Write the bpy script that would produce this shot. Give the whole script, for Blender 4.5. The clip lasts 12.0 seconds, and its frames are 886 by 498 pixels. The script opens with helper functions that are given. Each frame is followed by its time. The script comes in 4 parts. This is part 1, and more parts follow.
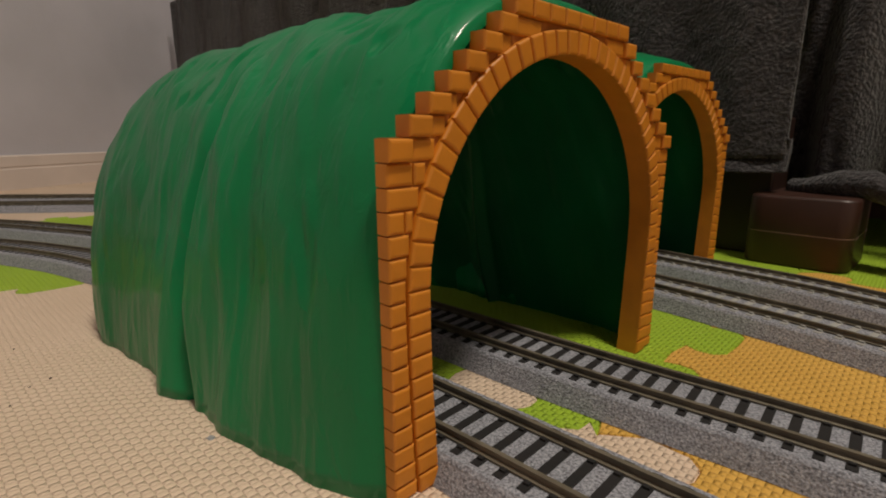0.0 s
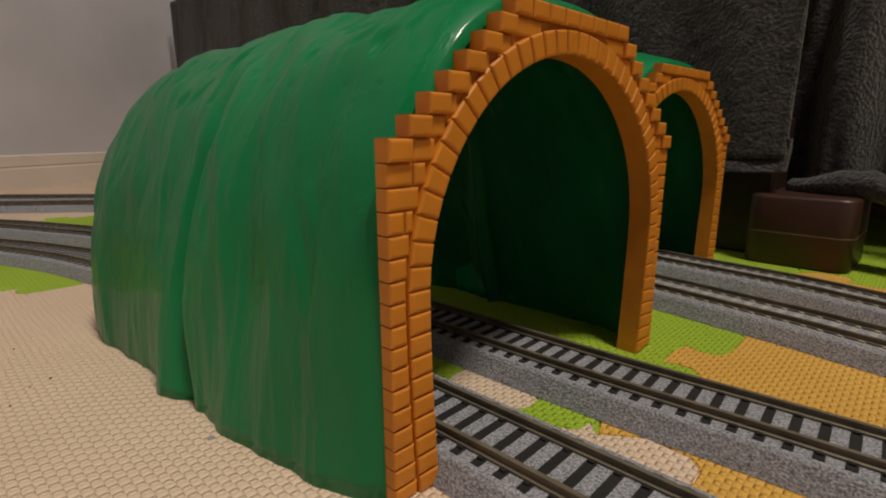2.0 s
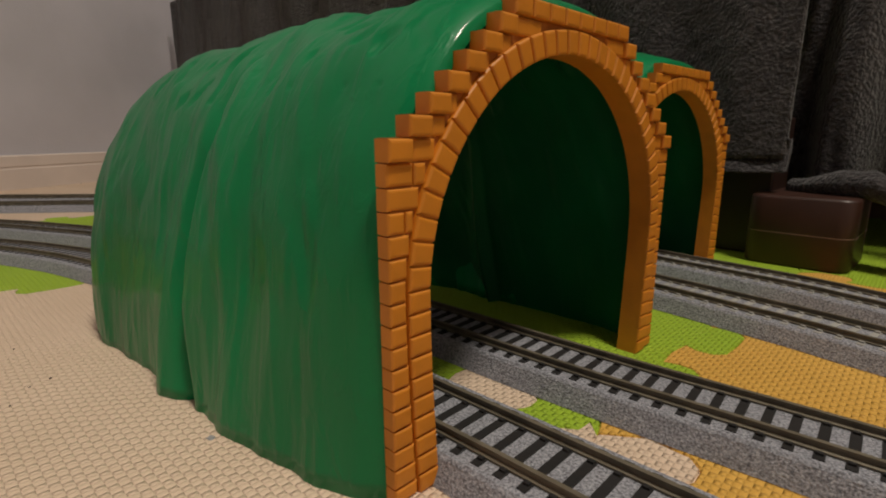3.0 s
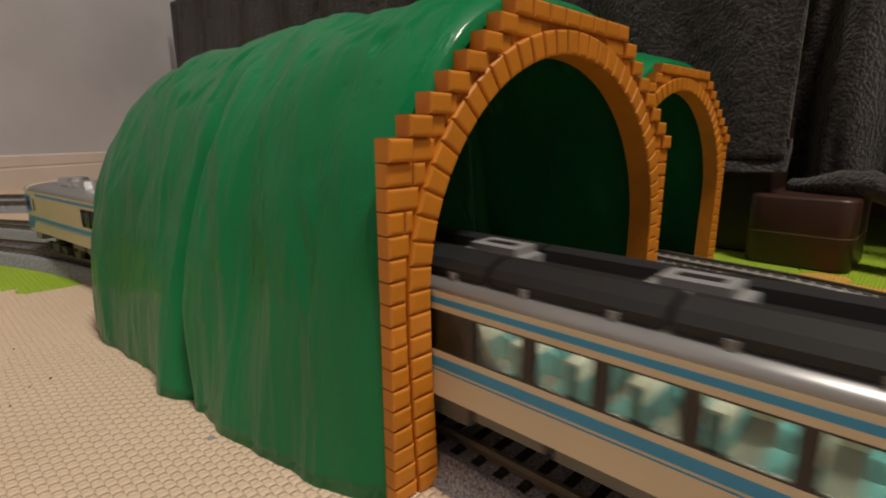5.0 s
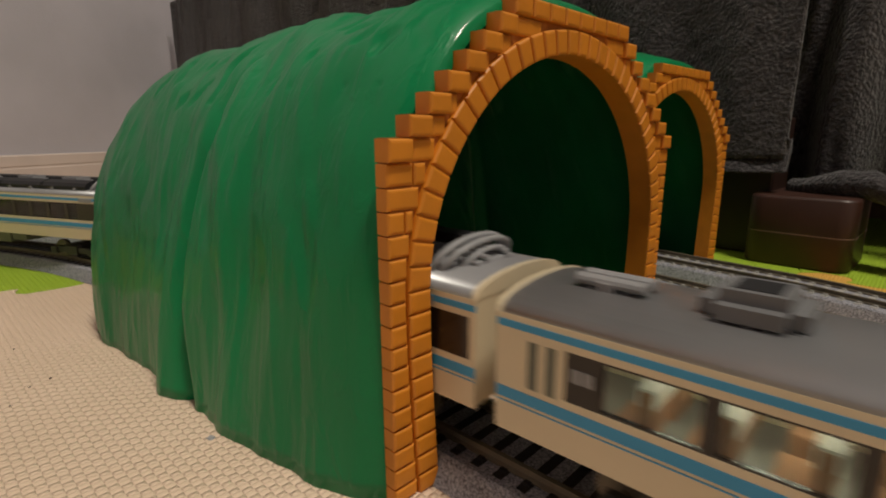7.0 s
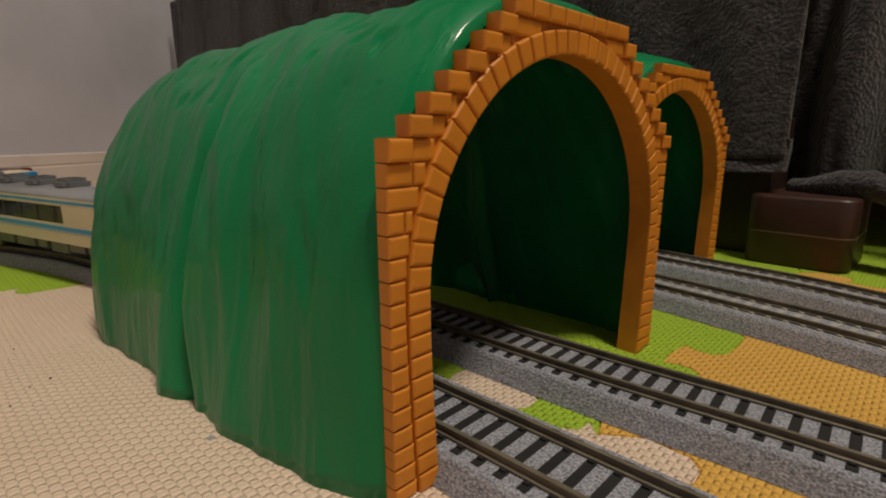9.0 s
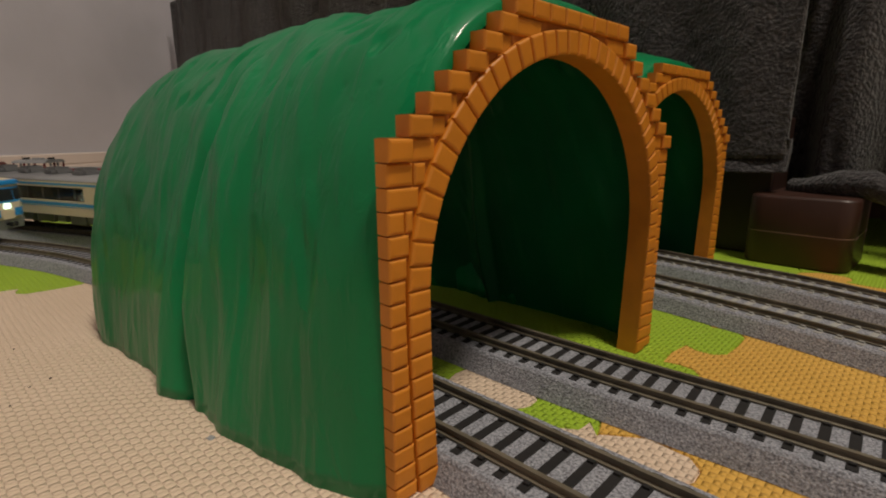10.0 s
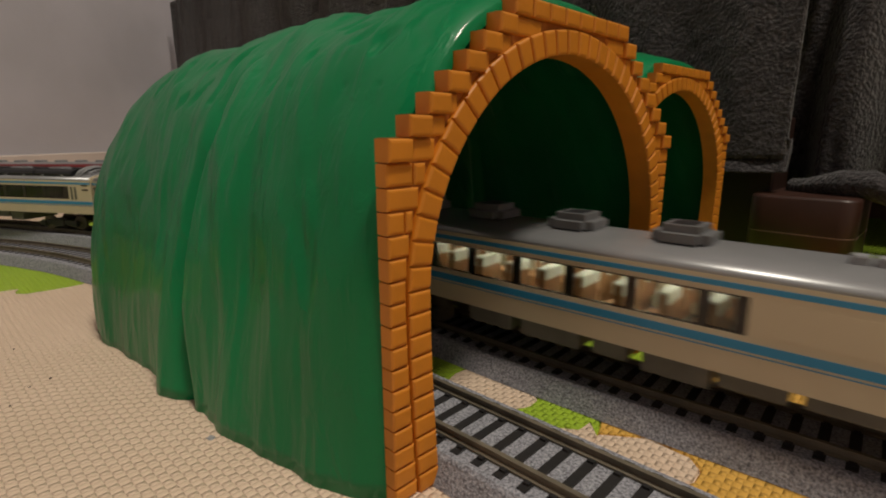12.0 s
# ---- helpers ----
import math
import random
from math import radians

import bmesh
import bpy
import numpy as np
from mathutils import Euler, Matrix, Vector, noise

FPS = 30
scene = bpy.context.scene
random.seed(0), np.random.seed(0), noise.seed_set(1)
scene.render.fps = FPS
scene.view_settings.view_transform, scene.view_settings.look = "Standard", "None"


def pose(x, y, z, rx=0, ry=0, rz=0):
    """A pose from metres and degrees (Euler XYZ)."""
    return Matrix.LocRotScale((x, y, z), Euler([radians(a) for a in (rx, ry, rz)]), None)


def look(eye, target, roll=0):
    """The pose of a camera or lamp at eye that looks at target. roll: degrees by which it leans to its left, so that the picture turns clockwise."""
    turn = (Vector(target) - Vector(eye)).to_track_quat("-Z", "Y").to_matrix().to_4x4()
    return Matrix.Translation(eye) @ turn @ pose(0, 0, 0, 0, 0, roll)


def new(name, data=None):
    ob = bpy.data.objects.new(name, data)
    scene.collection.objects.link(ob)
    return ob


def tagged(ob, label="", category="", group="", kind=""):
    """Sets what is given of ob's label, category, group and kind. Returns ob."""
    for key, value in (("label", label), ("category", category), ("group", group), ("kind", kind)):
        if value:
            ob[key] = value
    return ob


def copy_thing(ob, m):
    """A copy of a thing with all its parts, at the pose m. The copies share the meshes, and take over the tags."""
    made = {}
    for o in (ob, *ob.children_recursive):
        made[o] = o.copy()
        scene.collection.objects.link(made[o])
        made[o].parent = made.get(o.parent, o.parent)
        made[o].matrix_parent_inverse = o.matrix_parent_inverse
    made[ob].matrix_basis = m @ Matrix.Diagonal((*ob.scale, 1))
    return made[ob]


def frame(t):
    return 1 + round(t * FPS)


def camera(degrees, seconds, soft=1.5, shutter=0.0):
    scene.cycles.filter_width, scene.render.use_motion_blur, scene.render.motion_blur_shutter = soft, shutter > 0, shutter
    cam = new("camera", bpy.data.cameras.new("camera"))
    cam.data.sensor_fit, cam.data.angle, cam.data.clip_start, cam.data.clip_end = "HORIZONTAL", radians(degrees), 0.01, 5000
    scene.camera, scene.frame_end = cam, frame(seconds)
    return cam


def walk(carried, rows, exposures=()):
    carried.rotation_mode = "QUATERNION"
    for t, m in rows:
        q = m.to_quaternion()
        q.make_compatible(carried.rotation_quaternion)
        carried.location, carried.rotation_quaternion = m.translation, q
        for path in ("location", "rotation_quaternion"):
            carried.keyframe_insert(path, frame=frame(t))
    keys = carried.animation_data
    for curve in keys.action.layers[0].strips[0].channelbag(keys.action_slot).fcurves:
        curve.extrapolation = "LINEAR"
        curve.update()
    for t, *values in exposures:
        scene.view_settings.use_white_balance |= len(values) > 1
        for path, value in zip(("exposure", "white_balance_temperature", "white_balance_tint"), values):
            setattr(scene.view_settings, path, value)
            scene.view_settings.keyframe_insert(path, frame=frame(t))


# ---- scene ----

U = 0.001  # lengths below are in millimetres

# camera: stands still beside the tunnel portal
EYE = (77.9 * U, -121.6 * U, 81.7 * U)
YAW, TILT = radians(135.48), radians(-12.68)
AIM = (EYE[0] + math.cos(TILT) * math.cos(YAW), EYE[1] + math.cos(TILT) * math.sin(YAW), EYE[2] + math.sin(TILT))
cam = camera(81.57, 12.0, soft=2.0, shutter=0.28)
walk(cam, [(0, look(EYE, AIM, -0.11)), (12, look(EYE, AIM, -0.11))], exposures=[(0, 0.0), (3.2, 0.0), (4.6, 0.12), (7.2, 0.12), (8.6, 0.0), (12, -0.05)])

# light: one round ceiling lamp in a closed room at night
world = bpy.data.worlds.new("night")
scene.world = world
world.use_nodes = True
world.node_tree.nodes["Background"].inputs[0].default_value = (0.02, 0.018, 0.016, 1)
world.node_tree.nodes["Background"].inputs[1].default_value = 0.2
lamp = bpy.data.lights.new("ceiling_lamp", "AREA")
lamp.shape, lamp.size, lamp.energy, lamp.color = "DISK", 0.42, 42.5, (1.0, 0.92, 0.78)
lamp_ob = new("ceiling_lamp", lamp)
lamp_ob.matrix_world = look((0.80, 0.0, 2.32), (0.80, 0.0, 0))


# ---------------------------------------------------------------- materials
def mat(name, color, rough=0.5, metal=0.0, vary=0.12, scale=60.0, bump=0.0, bump_scale=400.0, color2=None, spec=0.5, emit=None, power=0.0, rand=0.0, sheen=0.0, coat=0.0, stretch=None, deep=0.001):
    m = bpy.data.materials.new(name)
    m.use_nodes = True
    nt = m.node_tree
    b = nt.nodes["Principled BSDF"]
    b.inputs["Roughness"].default_value = rough
    b.inputs["Metallic"].default_value = metal
    b.inputs["Specular IOR Level"].default_value = spec
    b.inputs["Sheen Weight"].default_value = sheen
    b.inputs["Coat Weight"].default_value = coat
    tc = nt.nodes.new("ShaderNodeTexCoord")
    place_from = tc.outputs["Object"]
    if stretch:
        mp0 = nt.nodes.new("ShaderNodeMapping")
        mp0.inputs["Scale"].default_value = stretch
        nt.links.new(place_from, mp0.inputs["Vector"])
        place_from = mp0.outputs[0]
    n1 = nt.nodes.new("ShaderNodeTexNoise")
    n1.inputs["Scale"].default_value = scale
    n1.inputs["Detail"].default_value = 6
    n1.inputs["Distortion"].default_value = 0.6 if stretch else 0.0
    nt.links.new(place_from, n1.inputs["Vector"])
    ramp = nt.nodes.new("ShaderNodeMix")
    ramp.data_type = "RGBA"
    c2 = color2 or tuple(max(0.0, c * (1 - vary * 2)) for c in color)
    ramp.inputs[6].default_value = (*color, 1)
    ramp.inputs[7].default_value = (*c2, 1)
    mr = nt.nodes.new("ShaderNodeMapRange")
    mr.inputs[1].default_value, mr.inputs[2].default_value = 0.35, 0.7
    nt.links.new(n1.outputs["Fac"], mr.inputs[0])
    nt.links.new(mr.outputs[0], ramp.inputs[0])
    col = ramp.outputs[2]
    if rand:
        oi = nt.nodes.new("ShaderNodeObjectInfo")
        hs = nt.nodes.new("ShaderNodeHueSaturation")
        mp = nt.nodes.new("ShaderNodeMapRange")
        mp.inputs[3].default_value, mp.inputs[4].default_value = 1 - rand, 1 + rand
        nt.links.new(oi.outputs["Random"], mp.inputs[0])
        nt.links.new(mp.outputs[0], hs.inputs["Value"])
        nt.links.new(col, hs.inputs["Color"])
        col = hs.outputs[0]
    nt.links.new(col, b.inputs["Base Color"])
    if bump:
        n2 = nt.nodes.new("ShaderNodeTexNoise")
        n2.inputs["Scale"].default_value = bump_scale
        n2.inputs["Detail"].default_value = 5
        nt.links.new(place_from, n2.inputs["Vector"])
        bp = nt.nodes.new("ShaderNodeBump")
        bp.inputs["Strength"].default_value = bump
        bp.inputs["Distance"].default_value = deep
        nt.links.new(n2.outputs["Fac"], bp.inputs["Height"])
        nt.links.new(bp.outputs[0], b.inputs["Normal"])
    if emit:
        b.inputs["Emission Color"].default_value = (*emit, 1)
        b.inputs["Emission Strength"].default_value = power
    return m


def foam(name, color, color2):
    """EVA foam with a pressed basket weave, 2.3 mm to a stitch."""
    m = mat(name, color, rough=0.62, color2=color2, scale=14, spec=0.3)
    nt = m.node_tree
    b = nt.nodes["Principled BSDF"]
    tc = nt.nodes.new("ShaderNodeTexCoord")
    mp = nt.nodes.new("ShaderNodeMapping")
    mp.inputs["Rotation"].default_value = (0, 0, radians(-2))
    nt.links.new(tc.outputs["Object"], mp.inputs["Vector"])
    sep = nt.nodes.new("ShaderNodeSeparateXYZ")
    nt.links.new(mp.outputs[0], sep.inputs[0])

    def wave(sock, k):
        a = nt.nodes.new("ShaderNodeMath")
        a.operation = "MULTIPLY"
        a.inputs[1].default_value = k
        nt.links.new(sock, a.inputs[0])
        s = nt.nodes.new("ShaderNodeMath")
        s.operation = "SINE"
        nt.links.new(a.outputs[0], s.inputs[0])
        return s.outputs[0]

    k = 2 * math.pi / 0.0037
    w1, w2 = wave(sep.outputs[0], k), wave(sep.outputs[1], k * 0.78)
    def op(kind, a, b=None):
        nd = nt.nodes.new("ShaderNodeMath")
        nd.operation = kind
        for i, v in enumerate((a, b)):
            if v is None:
                continue
            if isinstance(v, (int, float)):
                nd.inputs[i].default_value = v
            else:
                nt.links.new(v, nd.inputs[i])
        return nd.outputs[0]

    # pillows on a grid, every other one lower, as strands going over and under
    prod = op("MULTIPLY", w1, w2)
    pillow = op("POWER", op("ABSOLUTE", prod), 0.55)
    pr_out = op("MULTIPLY", pillow, op("ADD", op("MULTIPLY", op("SIGN", prod), 0.38), 0.62))
    n = nt.nodes.new("ShaderNodeTexNoise")
    n.inputs["Scale"].default_value = 900
    nt.links.new(tc.outputs["Object"], n.inputs["Vector"])
    ad = nt.nodes.new("ShaderNodeMath")
    ad.operation = "MULTIPLY_ADD"
    ad.inputs[1].default_value = 0.12
    nt.links.new(n.outputs["Fac"], ad.inputs[0])
    nt.links.new(pr_out, ad.inputs[2])
    bp = nt.nodes.new("ShaderNodeBump")
    bp.inputs["Strength"].default_value = 0.9
    bp.inputs["Distance"].default_value = 0.0011
    nt.links.new(ad.outputs[0], bp.inputs["Height"])
    nt.links.new(bp.outputs[0], b.inputs["Normal"])
    return m


M_CREAM_MAT = foam("foam_cream", (0.76, 0.58, 0.44), (0.70, 0.53, 0.39))
M_GREEN_MAT = foam("foam_green", (0.36, 0.52, 0.035), (0.30, 0.45, 0.03))
M_ORANGE_MAT = foam("foam_orange", (0.74, 0.42, 0.085), (0.66, 0.36, 0.07))
M_TUNNEL = mat("tunnel_green", (0.0004, 0.205, 0.068), rough=0.42, scale=16, color2=(0.0006, 0.15, 0.048), bump=0.10, bump_scale=70, spec=0.16, stretch=(1.0, 0.5, 0.3), deep=0.0016, coat=0.34)


def dents(m):
    """Adds short drawn dents and pits in the glossy skin, over the folds."""
    nt = m.node_tree
    b = nt.nodes["Principled BSDF"]
    b.inputs["Coat Roughness"].default_value = 0.08
    tc = nt.nodes.new("ShaderNodeTexCoord")
    mp = nt.nodes.new("ShaderNodeMapping")
    mp.inputs["Scale"].default_value = (1.0, 0.45, 0.35)
    mp.inputs["Rotation"].default_value = (0.25, 0.18, 0)
    nt.links.new(tc.outputs["Object"], mp.inputs["Vector"])
    n = nt.nodes.new("ShaderNodeTexNoise")
    n.inputs["Scale"].default_value = 210
    n.inputs["Detail"].default_value = 2
    n.inputs["Distortion"].default_value = 1.2
    nt.links.new(mp.outputs[0], n.inputs["Vector"])
    r = nt.nodes.new("ShaderNodeMapRange")
    r.inputs[1].default_value, r.inputs[2].default_value = 0.52, 0.72
    nt.links.new(n.outputs["Fac"], r.inputs[0])
    bp = nt.nodes.new("ShaderNodeBump")
    bp.inputs["Strength"].default_value = 0.22
    bp.inputs["Distance"].default_value = 0.0007
    nt.links.new(r.outputs[0], bp.inputs["Height"])
    for l in list(nt.links):
        if l.to_socket == b.inputs["Normal"]:
            nt.links.new(l.from_socket, bp.inputs["Normal"])
    nt.links.new(bp.outputs[0], b.inputs["Normal"])
    nt.links.new(bp.outputs[0], b.inputs["Coat Normal"])


dents(M_TUNNEL)
# the shell's green darkened: the tunnel's inner shade is put into the colour
M_TUNNEL_IN_SHADE = mat("tunnel_inside_shade", (0.0004, 0.12, 0.040), rough=0.5, scale=30, color2=(0.0006, 0.09, 0.03), spec=0.2)
M_BRICK = mat("brick_orange", (0.63, 0.22, 0.013), rough=0.5, scale=160, vary=0.06, bump=0.08, bump_scale=500, rand=0.04)
M_MORTAR = mat("brick_joint", (0.42, 0.13, 0.014), rough=0.5, scale=160, vary=0.08, bump=0.05)
M_BALLAST = mat("ballast", (0.43, 0.43, 0.475), rough=0.9, scale=1500, color2=(0.10, 0.10, 0.115), bump=0.9, bump_scale=1700, spec=0.2, deep=0.0006)
M_TIE = mat("sleeper_dark", (0.012, 0.010, 0.010), rough=0.75, scale=300, bump=0.15, rand=0.1)
M_CONCRETE = mat("sleeper_concrete", (0.40, 0.385, 0.36), rough=0.8, scale=300, bump=0.15, rand=0.06)
M_RAIL = mat("rail_metal", (0.19, 0.16, 0.115), rough=0.6, metal=0.3, scale=120, vary=0.2)
M_WALL = mat("wallpaper", (0.56, 0.53, 0.57), rough=0.85, scale=9, vary=0.05, bump=0.4, bump_scale=350, spec=0.2)
M_BASE = mat("baseboard_white", (0.72, 0.61, 0.55), rough=0.5, scale=20, vary=0.04)
M_FLOOR = mat("floor_wood", (0.42, 0.26, 0.14), rough=0.45, scale=8, vary=0.2)
M_CEIL = mat("ceiling_paper", (0.42, 0.40, 0.38), rough=0.9, scale=6, vary=0.04)
M_FLEECE = mat("fleece_grey", (0.060, 0.053, 0.055), rough=1.0, scale=220, color2=(0.022, 0.020, 0.022), bump=1.0, bump_scale=420, spec=0.1, sheen=0.25, deep=0.004)
M_BROWN = mat("brown_plastic", (0.045, 0.016, 0.010), rough=0.45, scale=40, vary=0.15)
M_SEAM = mat("brown_seam", (0.22, 0.13, 0.10), rough=0.4, scale=40, vary=0.15)
M_DARKWOOD = mat("dark_wood", (0.035, 0.014, 0.009), rough=0.45, scale=30, vary=0.2)
M_CREAM = mat("train_cream", (0.69, 0.585, 0.405), rough=0.42, scale=40, vary=0.03, bump=0.03)
M_BLUE = mat("train_blue", (0.040, 0.30, 0.56), rough=0.4, scale=40, vary=0.05)
M_CABBLUE = mat("cab_blue", (0.015, 0.26, 0.62), rough=0.35, scale=40, vary=0.05)
M_ROOF = mat("train_roof", (0.32, 0.32, 0.33), rough=0.33, metal=0.35, scale=60, vary=0.06)
M_SILVER = mat("roof_silver", (0.55, 0.55, 0.56), rough=0.3, metal=0.8, scale=60, vary=0.06)
M_DOORGLASS = mat("door_glass", (0.12, 0.13, 0.10), rough=0.2, scale=60, vary=0.1)
M_COOLER = mat("cooler_grey", (0.17, 0.17, 0.175), rough=0.5, scale=80, vary=0.1)
M_LGREY = mat("fan_grey", (0.30, 0.30, 0.31), rough=0.5, scale=80, vary=0.08)
M_BLACK = mat("black_paint", (0.011, 0.011, 0.013), rough=0.6, scale=60, vary=0.15)
M_BAND = mat("window_band", (0.018, 0.013, 0.011), rough=0.25, scale=60, vary=0.1)
M_UNDER = mat("underfloor_grey", (0.17, 0.165, 0.14), rough=0.6, scale=90, vary=0.15)
M_BOGIE = mat("bogie_dark", (0.04, 0.037, 0.033), rough=0.6, scale=90, vary=0.15)
# white that paints the bright highlights behind the windows
M_SEAT_GLINT = mat("seat_glint_white", (0.75, 0.72, 0.64), rough=0.8, scale=90, vary=0.05)
M_SEAT = mat("seat_tan", (0.36, 0.17, 0.075), rough=0.8, scale=90, vary=0.1)
M_SEATBLUE = mat("seat_teal", (0.10, 0.32, 0.34), rough=0.8, scale=90, vary=0.1)
M_GLOW = mat("cabin_light", (0.9, 0.85, 0.7), emit=(1.0, 0.90, 0.70), power=11.0)
M_HEAD = mat("headmark_light", (0.8, 0.9, 0.8), emit=(0.75, 1.0, 0.75), power=1.8)
M_RED = mat("coach_red", (0.17, 0.012, 0.014), rough=0.4, scale=40, vary=0.06)


def glass(name, tint):
    m = bpy.data.materials.new(name)
    m.use_nodes = True
    nt = m.node_tree
    out = nt.nodes["Material Output"]
    nt.nodes.remove(nt.nodes["Principled BSDF"])
    t, g, mx = nt.nodes.new("ShaderNodeBsdfTransparent"), nt.nodes.new("ShaderNodeBsdfGlossy"), nt.nodes.new("ShaderNodeMixShader")
    t.inputs[0].default_value = (*tint, 1)
    g.inputs["Roughness"].default_value = 0.08
    lw = nt.nodes.new("ShaderNodeFresnel")
    lw.inputs[0].default_value = 1.45
    nt.links.new(lw.outputs[0], mx.inputs[0])
    nt.links.new(t.outputs[0], mx.inputs[1])
    nt.links.new(g.outputs[0], mx.inputs[2])
    nt.links.new(mx.outputs[0], out.inputs[0])
    return m


M_GLASS = glass("train_glass", (0.82, 0.88, 0.86))
M_DARKGLASS = mat("cab_glass", (0.02, 0.025, 0.028), rough=0.08, scale=40, vary=0.1)


# ---------------------------------------------------------------- mesh helpers
def thing(name, x=0, y=0, z=0, rz=0, label="", category="", group="", kind=""):
    ob = new(name)
    ob.empty_display_size = 0.01
    ob.matrix_basis = pose(x * U, y * U, z * U, 0, 0, rz)
    return tagged(ob, label, category, group, kind)


FIT = [1.0, 1.0, 0.0, 1.0]  # width and height factors, lift and length factor of the trains' bodies


def link_mesh(name, bm, material, smooth=False):
    me = bpy.data.meshes.new(name)
    for v in bm.verts:
        v.co = Vector((v.co.x * FIT[3] * U, v.co.y * U * FIT[0], (v.co.z * FIT[1] + FIT[2]) * U))
    bmesh.ops.recalc_face_normals(bm, faces=bm.faces)
    if smooth:
        for f in bm.faces:
            f.smooth = True
    bm.to_mesh(me)
    bm.free()
    me.materials.append(material)
    return me


def part(name, bm, material, parent=None, label="", smooth=False):
    ob = new(name, link_mesh(name, bm, material, smooth))
    ob.parent = parent
    if label:
        ob["label"] = label
    return ob


def box(bm, x0, x1, y0, y1, z0, z1, bevel=0.0):
    vs = [bm.verts.new(c) for c in ((x0, y0, z0), (x1, y0, z0), (x1, y1, z0), (x0, y1, z0), (x0, y0, z1), (x1, y0, z1), (x1, y1, z1), (x0, y1, z1))]
    fs = [bm.faces.new([vs[i] for i in q]) for q in ((3, 2, 1, 0), (4, 5, 6, 7), (0, 1, 5, 4), (1, 2, 6, 5), (2, 3, 7, 6), (3, 0, 4, 7))]
    if bevel:
        es = list({e for f in fs for e in f.edges})
        bmesh.ops.bevel(bm, geom=es, offset=bevel, segments=2, profile=0.6, affect="EDGES")
    return bm


def boxes(*rows, bevel=0.0):
    bm = bmesh.new()
    for r in rows:
        box(bm, *r, bevel=bevel)
    return bm


def prism(bm, profile, axis, a, b):
    """Extrudes a closed profile along axis from a to b."""
    def at(p, s):
        return {"x": (s, p[0], p[1]), "y": (p[0], s, p[1]), "z": (p[0], p[1], s)}[axis]
    lo, hi = [bm.verts.new(at(p, a)) for p in profile], [bm.verts.new(at(p, b)) for p in profile]
    n = len(profile)
    bm.faces.new(lo[::-1])
    bm.faces.new(hi)
    for i in range(n):
        bm.faces.new((lo[i], lo[(i + 1) % n], hi[(i + 1) % n], hi[i]))
    return bm


def cyl(bm, c, r, axis, h, n=16, r2=None):
    """A cylinder or cone frustum from c along axis."""
    r2 = r if r2 is None else r2
    rings = []
    for s, rr in ((0, r), (h, r2)):
        ring = []
        for i in range(n):
            a = 2 * math.pi * i / n
            u, v = rr * math.cos(a), rr * math.sin(a)
            p = {"x": (c[0] + s, c[1] + u, c[2] + v), "y": (c[0] + u, c[1] + s, c[2] + v), "z": (c[0] + u, c[1] + v, c[2] + s)}[axis]
            ring.append(bm.verts.new(p))
        rings.append(ring)
    for i in range(n):
        bm.faces.new((rings[0][i], rings[0][(i + 1) % n], rings[1][(i + 1) % n], rings[1][i]))
    bm.faces.new(rings[0][::-1])
    bm.faces.new(rings[1])
    return bm


def grid_faces(bm, rows, closed=False):
    for a, b in zip(rows, rows[1:]):
        for i in range(len(a) - (0 if closed else 1)):
            j = (i + 1) % len(a)
            bm.faces.new((a[i], a[j], b[j], b[i]))


# ---------------------------------------------------------------- track lines
class Line:
    """A smooth plan line through control points, sampled evenly by length."""
    def __init__(self, pts):
        p = [Vector(q) for q in pts]
        p = [p[0] * 2 - p[1]] + p + [p[-1] * 2 - p[-2]]
        out = []
        for i in range(1, len(p) - 2):
            a, b, c, d = p[i - 1:i + 3]
            n = max(4, int((c - b).length / 4))
            for k in range(n):
                t = k / n
                out.append(0.5 * (2 * b + (c - a) * t + (2 * a - 5 * b + 4 * c - d) * t * t + (3 * b - a - 3 * c + d) * t ** 3))
        out.append(p[-2])
        self.p = np.array([tuple(v) for v in out])
        self.s = np.concatenate([[0], np.cumsum(np.linalg.norm(np.diff(self.p, axis=0), axis=1))])
        self.length = float(self.s[-1])

    def at(self, s):
        """The place at length s; straight on past the ends."""
        if s < 0 or s > self.length:
            e, f = (self.p[0], self.p[1]) if s < 0 else (self.p[-1], self.p[-2])
            d = (e - f) / np.linalg.norm(e - f)
            return e + d * (-s if s < 0 else s - self.length)
        return np.array([np.interp(s, self.s, self.p[:, 0]), np.interp(s, self.s, self.p[:, 1])])

    def side(self, s):
        d = self.at(s + 1.0) - self.at(s - 1.0)
        d /= np.linalg.norm(d)
        return np.array([-d[1], d[0]])

    def find_x(self, x):
        return float(np.interp(x, self.p[:, 0], self.s))


LINE_A = Line([(-640, -430), (-600, -330), (-548, -240), (-490, -172), (-432, -126), (-378, -95.5), (-353.8, -83.5), (-327.6, -72.6), (-300, -62.5), (-250, -50), (-200, -42.5), (-153, -38.5), (-100, -36), (-60, -33.4), (0, -31.0), (50, -29.2), (120, -26), (400, -11), (900, 15)])
LINE_B = Line([(-700, -400), (-655, -275), (-600, -180), (-540, -122), (-490, -88), (-462, -72), (-431, -57.2), (-402, -43.7), (-387, -37), (-340, -20), (-280, -4), (-200, 8.5), (-140, 14), (-60, 18.8), (-26, 20.3), (1, 21.9), (26, 24), (47, 26.2), (74, 28.4), (120, 31.8), (400, 52), (900, 88)])
LINE_C = Line([(-740, -330), (-715, -200), (-688, -125), (-654, -75), (-621, -35), (-592, 0), (-509, 70), (-371, 125), (-229, 141), (-105, 137.5), (-22, 130.3), (0, 127.8), (23.6, 124.6), (44.8, 121.8), (62.7, 118.2), (114, 110.7), (400, 68)])
